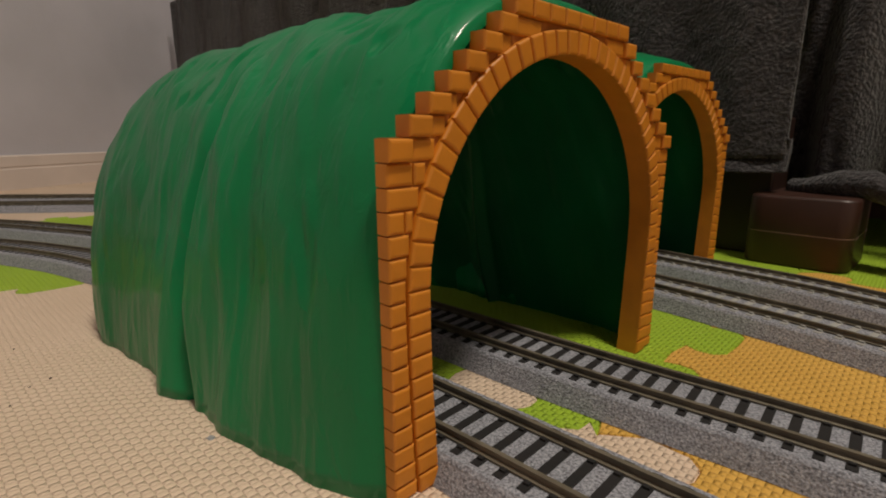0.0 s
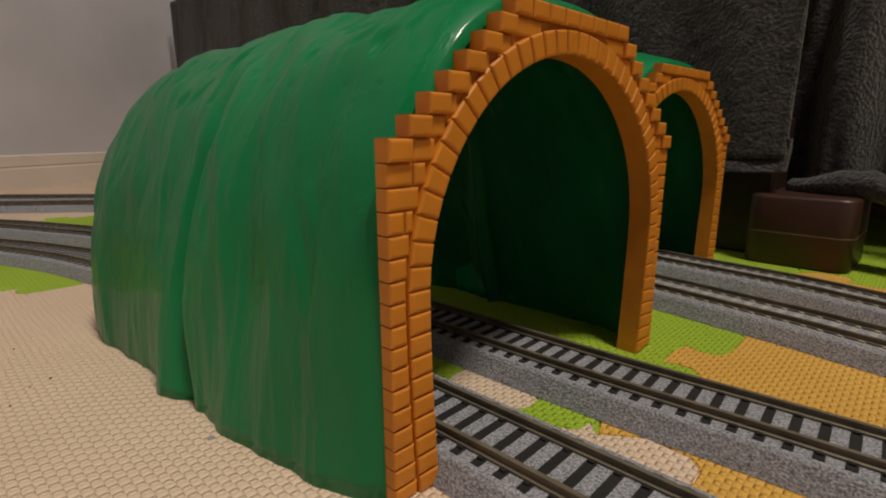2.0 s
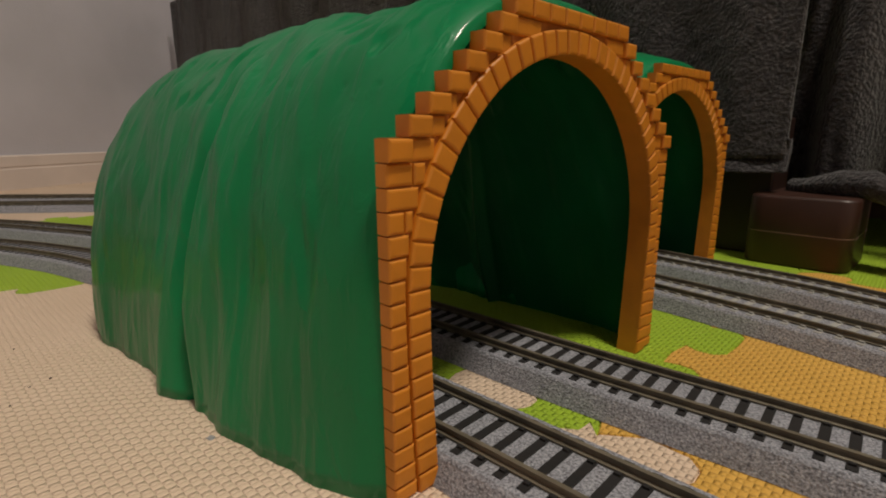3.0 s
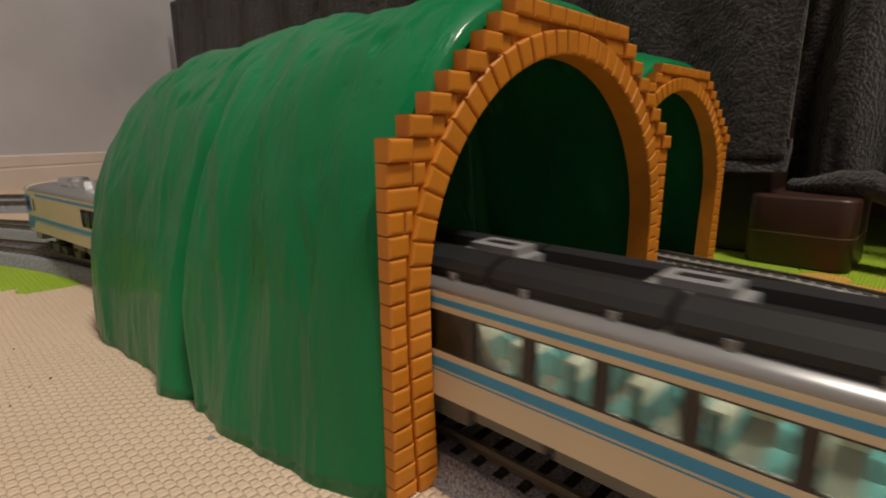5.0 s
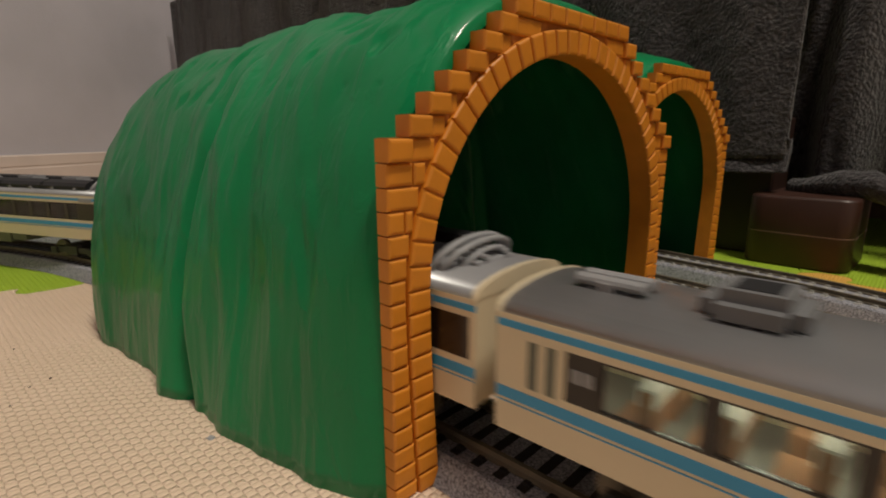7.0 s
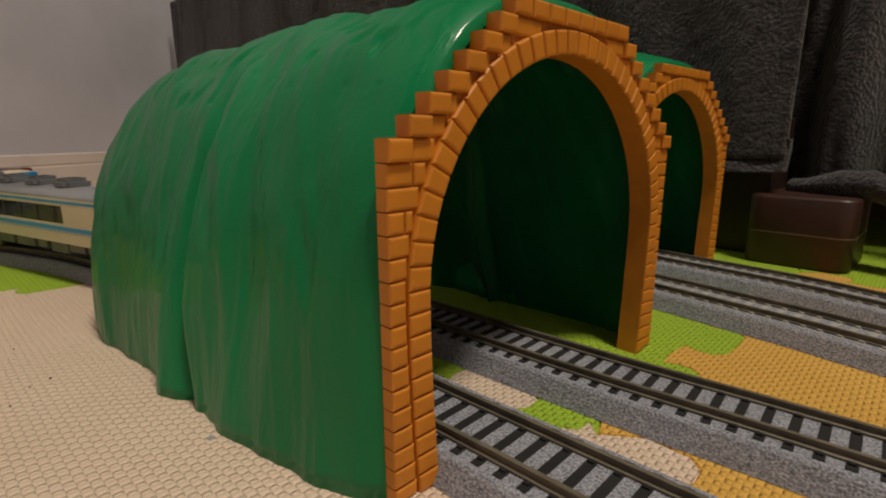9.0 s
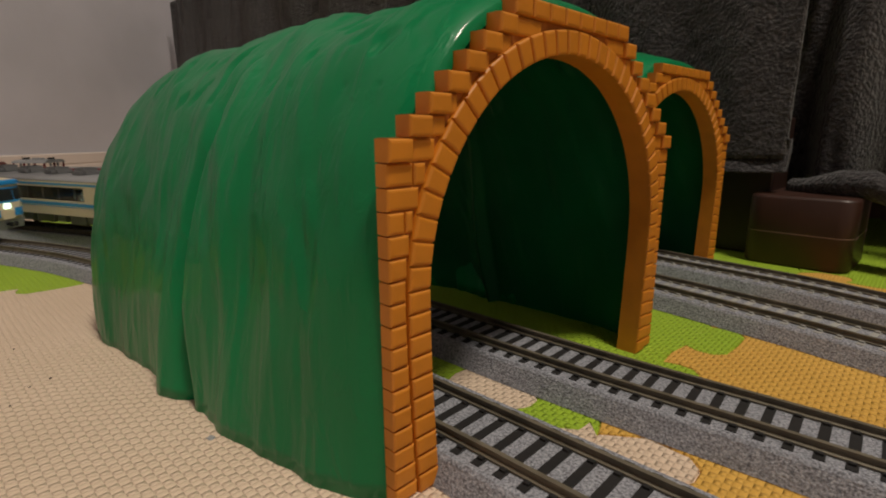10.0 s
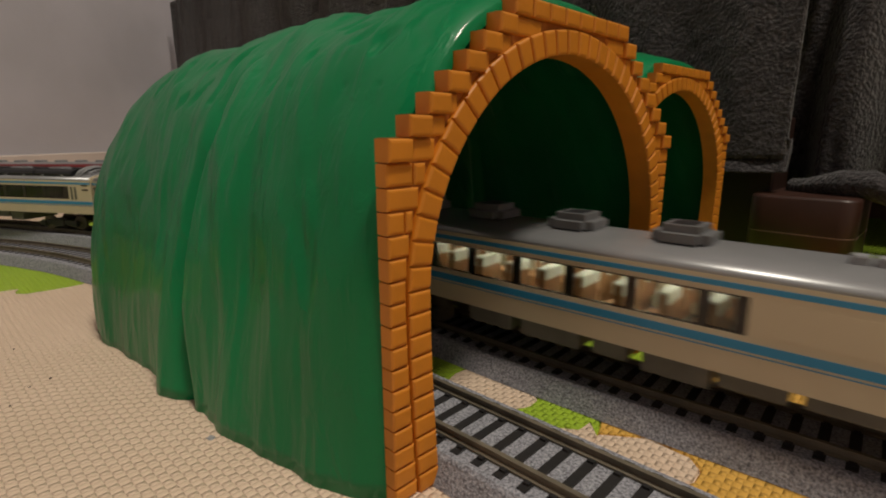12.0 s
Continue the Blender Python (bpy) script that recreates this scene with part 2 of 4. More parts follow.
LINE_D = Line([(-830, -330), (-805, -200), (-776, -125), (-737, -69), (-697, -25), (-660, 15), (-573, 95), (-402, 177), (-229, 201), (-105, 196.5), (-42, 188), (9, 183), (35, 179.2), (57, 173.5), (115, 161.6), (400, 118)])


def railway(name, line, s0, s1, tie_mat, label, near=None, pitch=6.4, lock=None):
    tr = thing(name, label=label, category="model track", group="model railway tracks")
    n = int((s1 - s0) / 8)
    ss = [s0 + (s1 - s0) * i / n for i in range(n + 1)]
    bm = bmesh.new()
    prof = [(-17.8, 0.2), (-15.0, 6.4), (-14.2, 7.2), (14.2, 7.2), (15.0, 6.4), (17.8, 0.2)]
    rows = []
    for s in ss:
        c, d = line.at(s), line.side(s)
        rows.append([bm.verts.new((c[0] + d[0] * o, c[1] + d[1] * o, z)) for o, z in prof])
    grid_faces(bm, rows, closed=True)
    bm.faces.new(rows[0])
    bm.faces.new(rows[-1][::-1])
    part("roadbed", bm, M_BALLAST, tr)
    for g in (-8.25, 8.25):
        bm = bmesh.new()
        prof = [(-1.1, 7.45), (1.1, 7.45), (1.1, 7.9), (0.3, 8.3), (0.3, 9.2), (0.65, 9.4), (0.65, 10.0), (-0.65, 10.0), (-0.65, 9.4), (-0.3, 9.2), (-0.3, 8.3), (-1.1, 7.9)]
        rows = []
        for s in ss:
            c, d = line.at(s), line.side(s)
            rows.append([bm.verts.new((c[0] + d[0] * (o + g), c[1] + d[1] * (o + g), z)) for o, z in prof])
        grid_faces(bm, rows, closed=True)
        part("rail", bm, M_RAIL, tr)
    one = bmesh.new()
    prism(one, [(-1.3, 7.0), (1.3, 7.0), (1.2, 7.5), (-1.2, 7.5)], "y", -12.7, 12.7)
    for g in (-8.25, 8.25):
        for o in (-1.9, 1.9):
            box(one, -0.8, 0.8, g + o - 0.6, g + o + 0.6, 7.45, 8.1)
    tie_me = link_mesh("sleeper", one, tie_mat)
    rest = bmesh.new()
    k = 0
    s = s0 + 3
    if lock is not None:
        s = line.find_x(lock)
        s -= pitch * int((s - s0) / pitch)
    while s < s1:
        c, d = line.at(s), line.side(s)
        a = math.atan2(-d[0], d[1])
        if near and near[0] < c[0] < near[1]:
            ob = new("sleeper", tie_me)
            ob.parent = tr
            ob.matrix_basis = pose(c[0] * U, c[1] * U, 0, 0, 0, math.degrees(a))
        else:
            tmp = len(rest.verts)
            prism(rest, [(-1.3, 7.0), (1.3, 7.0), (1.2, 7.5), (-1.2, 7.5)], "y", -12.7, 12.7)
            rest.verts.ensure_lookup_table()
            m = Matrix.Translation((c[0], c[1], 0)) @ Matrix.Rotation(a, 4, "Z")
            for v in rest.verts[tmp:]:
                v.co = m @ v.co
        s += pitch
    if len(rest.verts):
        tagged(part("sleeper_bed", rest, tie_mat, tr), kind="stuff")
    else:
        rest.free()
    return tr


# ---------------------------------------------------------------- room
def wall(name, pts, z0, z1, material, kind="structure"):
    bm = bmesh.new()
    prism(bm, pts, "z", z0, z1)
    return tagged(part(name, bm, material), kind=kind)


def along(p, q, t, off=0.0):
    """A wall's plan: from p to q, t thick, moved sideways by off."""
    p, q = Vector(p), Vector(q)
    d = (q - p).normalized()
    n = Vector((-d.y, d.x))
    return [tuple(p + n * off), tuple(q + n * off), tuple(q + n * (off + t)), tuple(p + n * (off + t))]


# west wall: its foot passes behind the curve of the tracks
W0, W1 = (294, -2206), (-1782, 1455)
WD = (Vector(W1) - Vector(W0)).normalized()
WN = Vector((-WD.y, WD.x))


def west(y):
    return W0[0] + (y - W0[1]) * (W1[0] - W0[0]) / (W1[1] - W0[1])


def room():
    tagged(part("floor", boxes((-2400, 2400, -2600, 1500, -60, -10)), M_FLOOR), kind="structure")
    tagged(part("ceiling", boxes((-2400, 2400, -2600, 1500, 2400, 2450)), M_CEIL), kind="structure")
    wall("wall_west", along(W0, W1, 60, 3.0), -10, 2400, M_WALL)
    wall("wall_north", [(-2400, 1440), (2400, 1440), (2400, 1500), (-2400, 1500)], -10, 2400, M_WALL)
    wall("wall_east", [(2340, -2540), (2400, -2540), (2400, 1440), (2340, 1440)], -10, 2400, M_WALL)
    wall("wall_south", [(-2400, -2600), (2400, -2600), (2400, -2540), (-2400, -2540)], -10, 2400, M_WALL)
    bb = tagged(new("baseboard"), kind="structure")
    prof = [(0, -10), (-9, -10), (-9, 30), (-7, 31), (-7, 33.5), (-8, 34.5), (-8, 49), (-6, 51), (0, 51)]
    bm = bmesh.new()
    rows = []
    for e in (W0, W1):
        rows.append([bm.verts.new((e[0] + WN.x * (3 + o), e[1] + WN.y * (3 + o), z)) for o, z in prof])
    grid_faces(bm, rows, closed=True)
    bm.faces.new(rows[0])
    bm.faces.new(rows[1][::-1])
    part("skirting_board", bm, M_BASE, bb)


# ---------------------------------------------------------------- foam mats
def jig(n0, n1, fixed, phase, margin, amp=8.0, period=49.0):
    """The outline of a dovetailed edge from n0 to n1: (along, across) pairs."""
    out = []
    first = math.floor((n0 - phase) / period) - 1
    last = math.ceil((n1 - phase) / period) + 1
    for k in range(first, last + 1):
        a = phase + k * period
        half = period / 2
        for (u, v) in ((-1.5, -0.85), (-3.5, -0.2), (-3.0, 0.5), (0.5, 0.92), (half * 0.5, 1.0), (half - 0.5, 0.92), (half + 3.0, 0.5), (half + 3.5, -0.2), (half + 1.5, -0.85), (half * 1.5, -1.0)):
            if n0 + margin < a + u < n1 - margin:
                out.append((a + u, fixed + amp * v))
    return [(n0, fixed)] + out + [(n1, fixed)]


GX = [-1115, -833, -551, -267, 16.5, 300, 584, 868]
GY = [-570, -285, -1, 240, 525]
PH_X = {16.5: 81.0, -267: -97.0, -551: 20.0}
PH_Y = {-1: -34.0, 240: 13.0}


def mats():
    cream, green, orange = M_CREAM_MAT, M_GREEN_MAT, M_ORANGE_MAT
    grid = [[cream, cream, cream, cream], [green, cream, cream, cream], [cream, green, green, green], [cream, cream, green, green], [cream, cream, orange, green], [cream, green, cream, orange], [green, orange, green, cream]]
    words = {cream.name: ("cream", "cream foam puzzle mat tile with woven texture"), green.name: ("green", "lime green foam puzzle mat tile with woven texture"), orange.name: ("orange", "orange foam puzzle mat tile with woven texture")}
    gap = 0.25
    for i in range(len(GX) - 1):
        for j in range(len(GY) - 1):
            x0, x1, y0, y1 = GX[i], GX[i + 1], GY[j], GY[j + 1]
            south = [(a, b) for a, b in jig(x0, x1, y0, PH_Y.get(y0, x0 + 30), 3)]
            north = [(a, b) for a, b in jig(x0, x1, y1, PH_Y.get(y1, x0 + 30), 3)]
            west_e = [(b, a) for a, b in jig(y0, y1, x0, PH_X.get(x0, y0 + 30), 17)]
            east_e = [(b, a) for a, b in jig(y0, y1, x1, PH_X.get(x1, y0 + 30), 17)]
            if i == 0:
                west_e = [(x0, y0), (x0, y1)]
            ring = south[:-1] + east_e[:-1] + north[::-1][:-1] + west_e[::-1][:-1]
            bm = bmesh.new()
            lo = [bm.verts.new((a, b, -9.9)) for a, b in ring]
            mid = [bm.verts.new((a, b, -0.7)) for a, b in ring]
            f = bm.faces.new(lo)
            f.normal_update()
            bmesh.ops.triangulate(bm, faces=[f])
            n = len(ring)
            for k in range(n):
                bm.faces.new((lo[k], lo[(k + 1) % n], mid[(k + 1) % n], mid[k]))
            inner = []
            for k in range(n):
                p, q, r = Vector(ring[k - 1]), Vector(ring[k]), Vector(ring[(k + 1) % n])
                d = (r - p).normalized()
                nn = Vector((-d.y, d.x))
                inner.append(bm.verts.new((q.x + nn.x * 0.55, q.y + nn.y * 0.55, 0.0)))
            for k in range(n):
                bm.faces.new((mid[k], mid[(k + 1) % n], inner[(k + 1) % n], inner[k]))
            f = bm.faces.new(inner)
            f.normal_update()
            bmesh.ops.triangulate(bm, faces=[f])
            m = grid[i][j]
            ob = part("foam_mat_tile", bm, m)
            tagged(ob, words[m.name][1], "floor mat", "foam puzzle mats on the floor")


# ---------------------------------------------------------------- tunnel
PC = 5.45         # middle of the portal
RI, ZC = 54.2, 47.6  # arch radius and spring line
ROW = 4.56       # brick courses of the steps
LEG_ROW = 4.81   # brick courses of the legs
STEP_TOP = 80.9
SOFFIT = 7.8


def arch(off, n_leg=9, n_arc=40):
    """Points (y, z) of the arch line, moved outwards by off, from one foot to the other."""
    out = []
    for i in range(n_leg):
        t = i / n_leg
        out.append((-(RI - 2.5 * (1 - t) ** 1.6 + off), ZC * t))
    for i in range(n_arc + 1):
        a = math.pi * (1 - i / n_arc)
        out.append(((RI + off) * math.cos(a), ZC + (RI + off) * math.sin(a)))
    return out + [(-y, z) for y, z in out[:n_leg][::-1]]


def outer_half(z):
    if z <= STEP_TOP:
        return 65.3 - 0.4 * (1 - z / STEP_TOP)
    return 65.3 - 5.4 * math.ceil((z - STEP_TOP - 0.01) / ROW)


def arch_half(z, off):
    if z <= ZC:
        return RI - 2.5 * (1 - z / ZC) ** 1.6 + off
    r = RI + off
    return math.sqrt(r * r - (z - ZC) ** 2) if z - ZC < r else 0.0


def tunnel_thing():
    t = thing("toy_tunnel", label="green plastic toy tunnel with orange brick portal", category="toy tunnel", group="toy tunnels")
    # rock shell
    bm = bmesh.new()
    L, nx, na = 170.0, 250, 300

    def outline(x, a, inset):
        u = -x / L
        half, top = 66.5 + 2.0 * min(1.0, u * 4) + (7.5 * u ** 1.2 if math.cos(a) < 0 else 0.0), 117.0 + 2.5 * math.sin(min(1.0, u * 1.4) * math.pi)
        # the rear rounds off
        end = max(0.0, (u - 0.88) / 0.12)
        half *= 1 - 0.02 * end ** 2
        top *= 1 - 0.05 * end ** 2
        c, s = math.cos(a), math.sin(a)
        e = 2 / (2.8 - 0.3 * u)
        y = half * math.copysign(abs(c) ** e, c)
        z = top * abs(s) ** e
        fade = min(1.0, max(0.0, (-x - 5) / 18))
        low = max(0.0, 1 - z / 70)
        arc = a * 66 if c > 0 else (math.pi - a) * 66
        side = 0.0 if c > 0 else 40.0
        # broad swells, then rivulets running down from the crown
        wob = 10 * noise.noise(Vector((x * 0.018, arc * 0.016, 7.0 + side))) + 3 * noise.noise(Vector((x * 0.05, arc * 0.04, 1.0 + side)))
        q = x + wob + 0.12 * arc
        fold = noise.noise(Vector((q * 0.025, arc * 0.016, 4.0 + side))) * 3.0
        fold += noise.noise(Vector((q * 0.06, arc * 0.034, 9.0 + side))) * 1.8
        fold += noise.noise(Vector((q * 0.11 + arc * 0.03, arc * 0.06, 21.0 + side))) * 0.9
        patch = 0.5 + 0.5 * noise.noise(Vector((x * 0.03, arc * 0.03, 12.0 + side)))
        rid = 1 - abs(noise.noise(Vector((q * 0.10, arc * 0.038, 2.0 + side)))) * 2
        fold += 0.65 * patch * rid * abs(rid)
        fold += 1.7 * noise.noise(Vector((q * 0.05, arc * 0.045, 51.0 + side)))
        rid = 1 - abs(noise.noise(Vector((q * 0.28, arc * 0.10, 6.0 + side)))) * 2
        fold += 0.16 * (1 - patch) * rid
        fold += 0.08 * noise.noise(Vector((q * 0.55, arc * 0.12, 3.0 + side)))
        drip = noise.noise(Vector((q * 0.20, arc * 0.075, 31.0 + side)))
        fold += 1.5 * max(0.0, drip - 0.12) * patch
        # dimples along the shoulder
        dim = noise.noise(Vector((x * 0.16, arc * 0.10, 15.0 + side)))
        fold -= 3.4 * max(0.0, dim - 0.2) * (1 if s > 0.7 else 0.25)
        # one deep crease where two lobes of rock meet
        cx = x + 79 + 4 * math.sin(z * 0.045) + 0.05 * z
        crease = -6.0 * math.exp(-(cx / (4.0 if cx < 0 else 1.8)) ** 2) * max(0.0, 1 - (z / 112) ** 2)
        crease += 2.4 * math.exp(-((cx + 15) / 9) ** 2) * low - 1.5 * math.exp(-((cx + 42) / 16) ** 2) * low
        d = (fold + crease) * fade - inset - 2.4 * max(0.0, 1 - (-x - 3.8) / 6.0) ** 2
        ln = math.hypot(c / half, s / top)
        ny, nz = (c / half) / ln, (s / top) / ln
        y, z = y + ny * d, z + nz * d * (1 if z > 1 else 0)
        foot = 6.5 * low ** 2 * fade * (1 - u ** 1.2) if c < 0 else -5.0 * low * fade
        return (x, PC + 0.08 * x + y + math.copysign(foot, c) * abs(c), max(0.05, z))

    rows_o, rows_i = [], []
    for i in range(nx + 1):
        x = -3.8 - (L - 3.8) * i / nx
        rows_o.append([bm.verts.new(outline(x, math.pi * (1 - j / na), 0.0)) for j in range(na + 1)])
        rows_i.append([bm.verts.new(outline(x, math.pi * (1 - j / na), 2.6)) for j in range(na + 1)])
    grid_faces(bm, rows_o)
    # inner skin wears the darkened green, shade included in its colour
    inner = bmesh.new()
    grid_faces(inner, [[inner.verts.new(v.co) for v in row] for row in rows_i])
    part("inner_skin", inner, M_TUNNEL_IN_SHADE, t, "matt inside of the plastic shell, its green darkened for the tunnel's shade", smooth=True)
    for a, b in ((rows_o[0], rows_i[0]), (rows_o[-1], rows_i[-1])):
        for j in range(na):
            bm.faces.new((a[j], a[j + 1], b[j + 1], b[j]))
    for i in range(nx):
        for j in (0, na):
            bm.faces.new((rows_o[i][j], rows_o[i + 1][j], rows_i[i + 1][j], rows_i[i][j]))
    part("rock_shell", bm, M_TUNNEL, t, "glossy green plastic moulded as flowing rock", smooth=True)
    # portal core: arch ring and stepped backing
    portal = bmesh.new()
    z = STEP_TOP - 16 * LEG_ROW
    rows = [(0.1, z)]
    while z < STEP_TOP + 6.9 * ROW:
        high = LEG_ROW if z < STEP_TOP - 1 else ROW
        rows.append((z, z + high))
        z += high
    left = []
    for z0, z1 in rows:
        ho = outer_half((z0 + z1) / 2) - 0.9
        if left and abs(left[-1][0] + ho) < 0.3:
            left[-1] = (-ho, z1)
        else:
            left += [(-ho, z0 + 0.001), (-ho, z1)]
    ring = [(PC + y, z) for y, z in left] + [(PC - y, z) for y, z in left[::-1]] + [(PC + y, max(z, 0.1)) for y, z in arch(0.4)[::-1]]
    prism(portal, ring, "x", -4.2, -1.1)
    portal.normal_update()
    bmesh.ops.triangulate(portal, faces=[f for f in portal.faces if len(f.verts) > 4])
    core = part("portal", portal, M_MORTAR, t, "orange plastic portal moulded as brickwork")
    inn, out = arch(0), arch(6.2)
    lining = bmesh.new()
    rings = []
    for (y, z), (oy, oz) in zip(inn, out):
        rings.append([lining.verts.new(c) for c in ((-0.5, PC + y, max(z, 0.05)), (-SOFFIT, PC + y, max(z, 0.05)), (-SOFFIT, PC + oy, max(oz, 0.05)), (-0.5, PC + oy, max(oz, 0.05)))])
    grid_faces(lining, rings, closed=True)
    lining.faces.new(rings[0])
    lining.faces.new(rings[-1][::-1])
    part("arch_lining", lining, M_BRICK, core)

    def brick(y0, y1, z0, z1, x0, x1, name="brick"):
        b = bmesh.new()
        box(b, x0, x1, y0 + 0.14, y1 - 0.14, z0 + 0.16, z1 - 0.16)
        top = [e for e in b.edges if all(v.co.x > x1 - 0.01 for v in e.verts)]
        bmesh.ops.bevel(b, geom=top, offset=0.75, segments=3, profile=0.5, affect="EDGES")
        return part(name, b, M_BRICK, core)

    for k, (z0, z1) in enumerate(rows):
        ho = outer_half((z0 + z1) / 2)
        zi = (z0 + z1) / 2
        hi = arch_half(zi, 6.3)
        step = z1 > STEP_TOP - 0.5
        if hi < 6:
            n = 8 if k % 2 else 7
            w = 2 * ho / n
            for q in range(n):
                brick(PC - ho + q * w, PC - ho + (q + 1) * w, z0, z1, -4.0, 0.5)
            continue
        for sg in (-1, 1):
            span = ho - hi
            if step:
                cuts = [ho, ho - 6.6]
                rest = ho - 6.6 - hi
                n = max(1, round(rest / 7.2))
                cuts += [ho - 6.6 - rest * (q + 1) / n for q in range(n)]
            else:
                cuts = [ho, hi] if (k % 2 == 0 or span < 7) else [ho, ho - span * 0.66, hi]
            for q, (a, b) in enumerate(zip(cuts, cuts[1:])):
                if abs(a - b) < 0.8:
                    continue
                y0, y1 = sorted((PC + sg * a, PC + sg * b))
                front = 0.65 if (step and q == 0) else -0.35
                brick(y0, y1, z0, z1, -4.0 if q == 0 else -1.5, front)
    # arch stones
    line = arch(0, 9, 40)
    pts = np.array(line)
    ln = np.concatenate([[0], np.cumsum(np.linalg.norm(np.diff(pts, axis=0), axis=1))])
    n = int(ln[-1] / 4.9)
    out = np.array(arch(6.2))
    for q in range(n):
        a, b = ln[-1] * q / n + 0.2, ln[-1] * (q + 1) / n - 0.2
        quad = []
        for s, arr, sh in ((a, pts, 0), (b, pts, 0), (b, out, 0), (a, out, 0)):
            quad.append((PC + float(np.interp(s, ln, arr[:, 0])), max(0.1, float(np.interp(s, ln, arr[:, 1])))))
        bm = bmesh.new()
        prism(bm, quad, "x", -1.4, 0.35)
        top = [e for e in bm.edges if all(v.co.x > 0.3 for v in e.verts)]
        bmesh.ops.bevel(bm, geom=top, offset=0.75, segments=3, profile=0.5, affect="EDGES")
        part("arch_stone", bm, M_BRICK, core)
    return t


# ---------------------------------------------------------------- bed and blanket
def cloth(bm, p, q, z0, z1, folds, depth, seed, nx=120, nz=60, thick=4.0, top_lean=0.0):
    p, q = Vector(p), Vector(q)
    d = (q - p)
    n = Vector((d.y, -d.x)).normalized()
    front, back = [], []
    for j in range(nz + 1):
        v = j / nz
        z = z0 + (z1 - z0) * v
        fr, bk = [], []
        for i in range(nx + 1):
            u = i / nx
            ln = u * d.length
            w = depth * (noise.noise(Vector((ln * folds, v * 0.8 + seed, seed))) + 0.35 * noise.noise(Vector((ln * folds * 2.7, v * 2 + seed, 5 + seed)))) * (1.0 - 0.25 * v)
            w += 0.7 * noise.noise(Vector((ln * 0.12, z * 0.12, seed)))
            c = p + d * u + n * (w + top_lean * v)
            dz = 1.5 * noise.noise(Vector((ln * 0.02, seed, 3.0))) * (1 - v)
            fr.append(bm.verts.new((c.x, c.y, z + dz)))
            c2 = c - n * thick
            bk.append(bm.verts.new((c2.x, c2.y, z + dz)))
        front.append(fr)
        back.append(bk)
    grid_faces(bm, front)
    grid_faces(bm, back)
    for j in range(nz):
        for i in (0, nx):
            bm.faces.new((front[j][i], front[j + 1][i], back[j + 1][i], back[j][i]))
    for i in range(nx):
        for j in (0, nz):
            bm.faces.new((front[j][i], front[j][i + 1], back[j][i + 1], back[j][i]))
    return bm


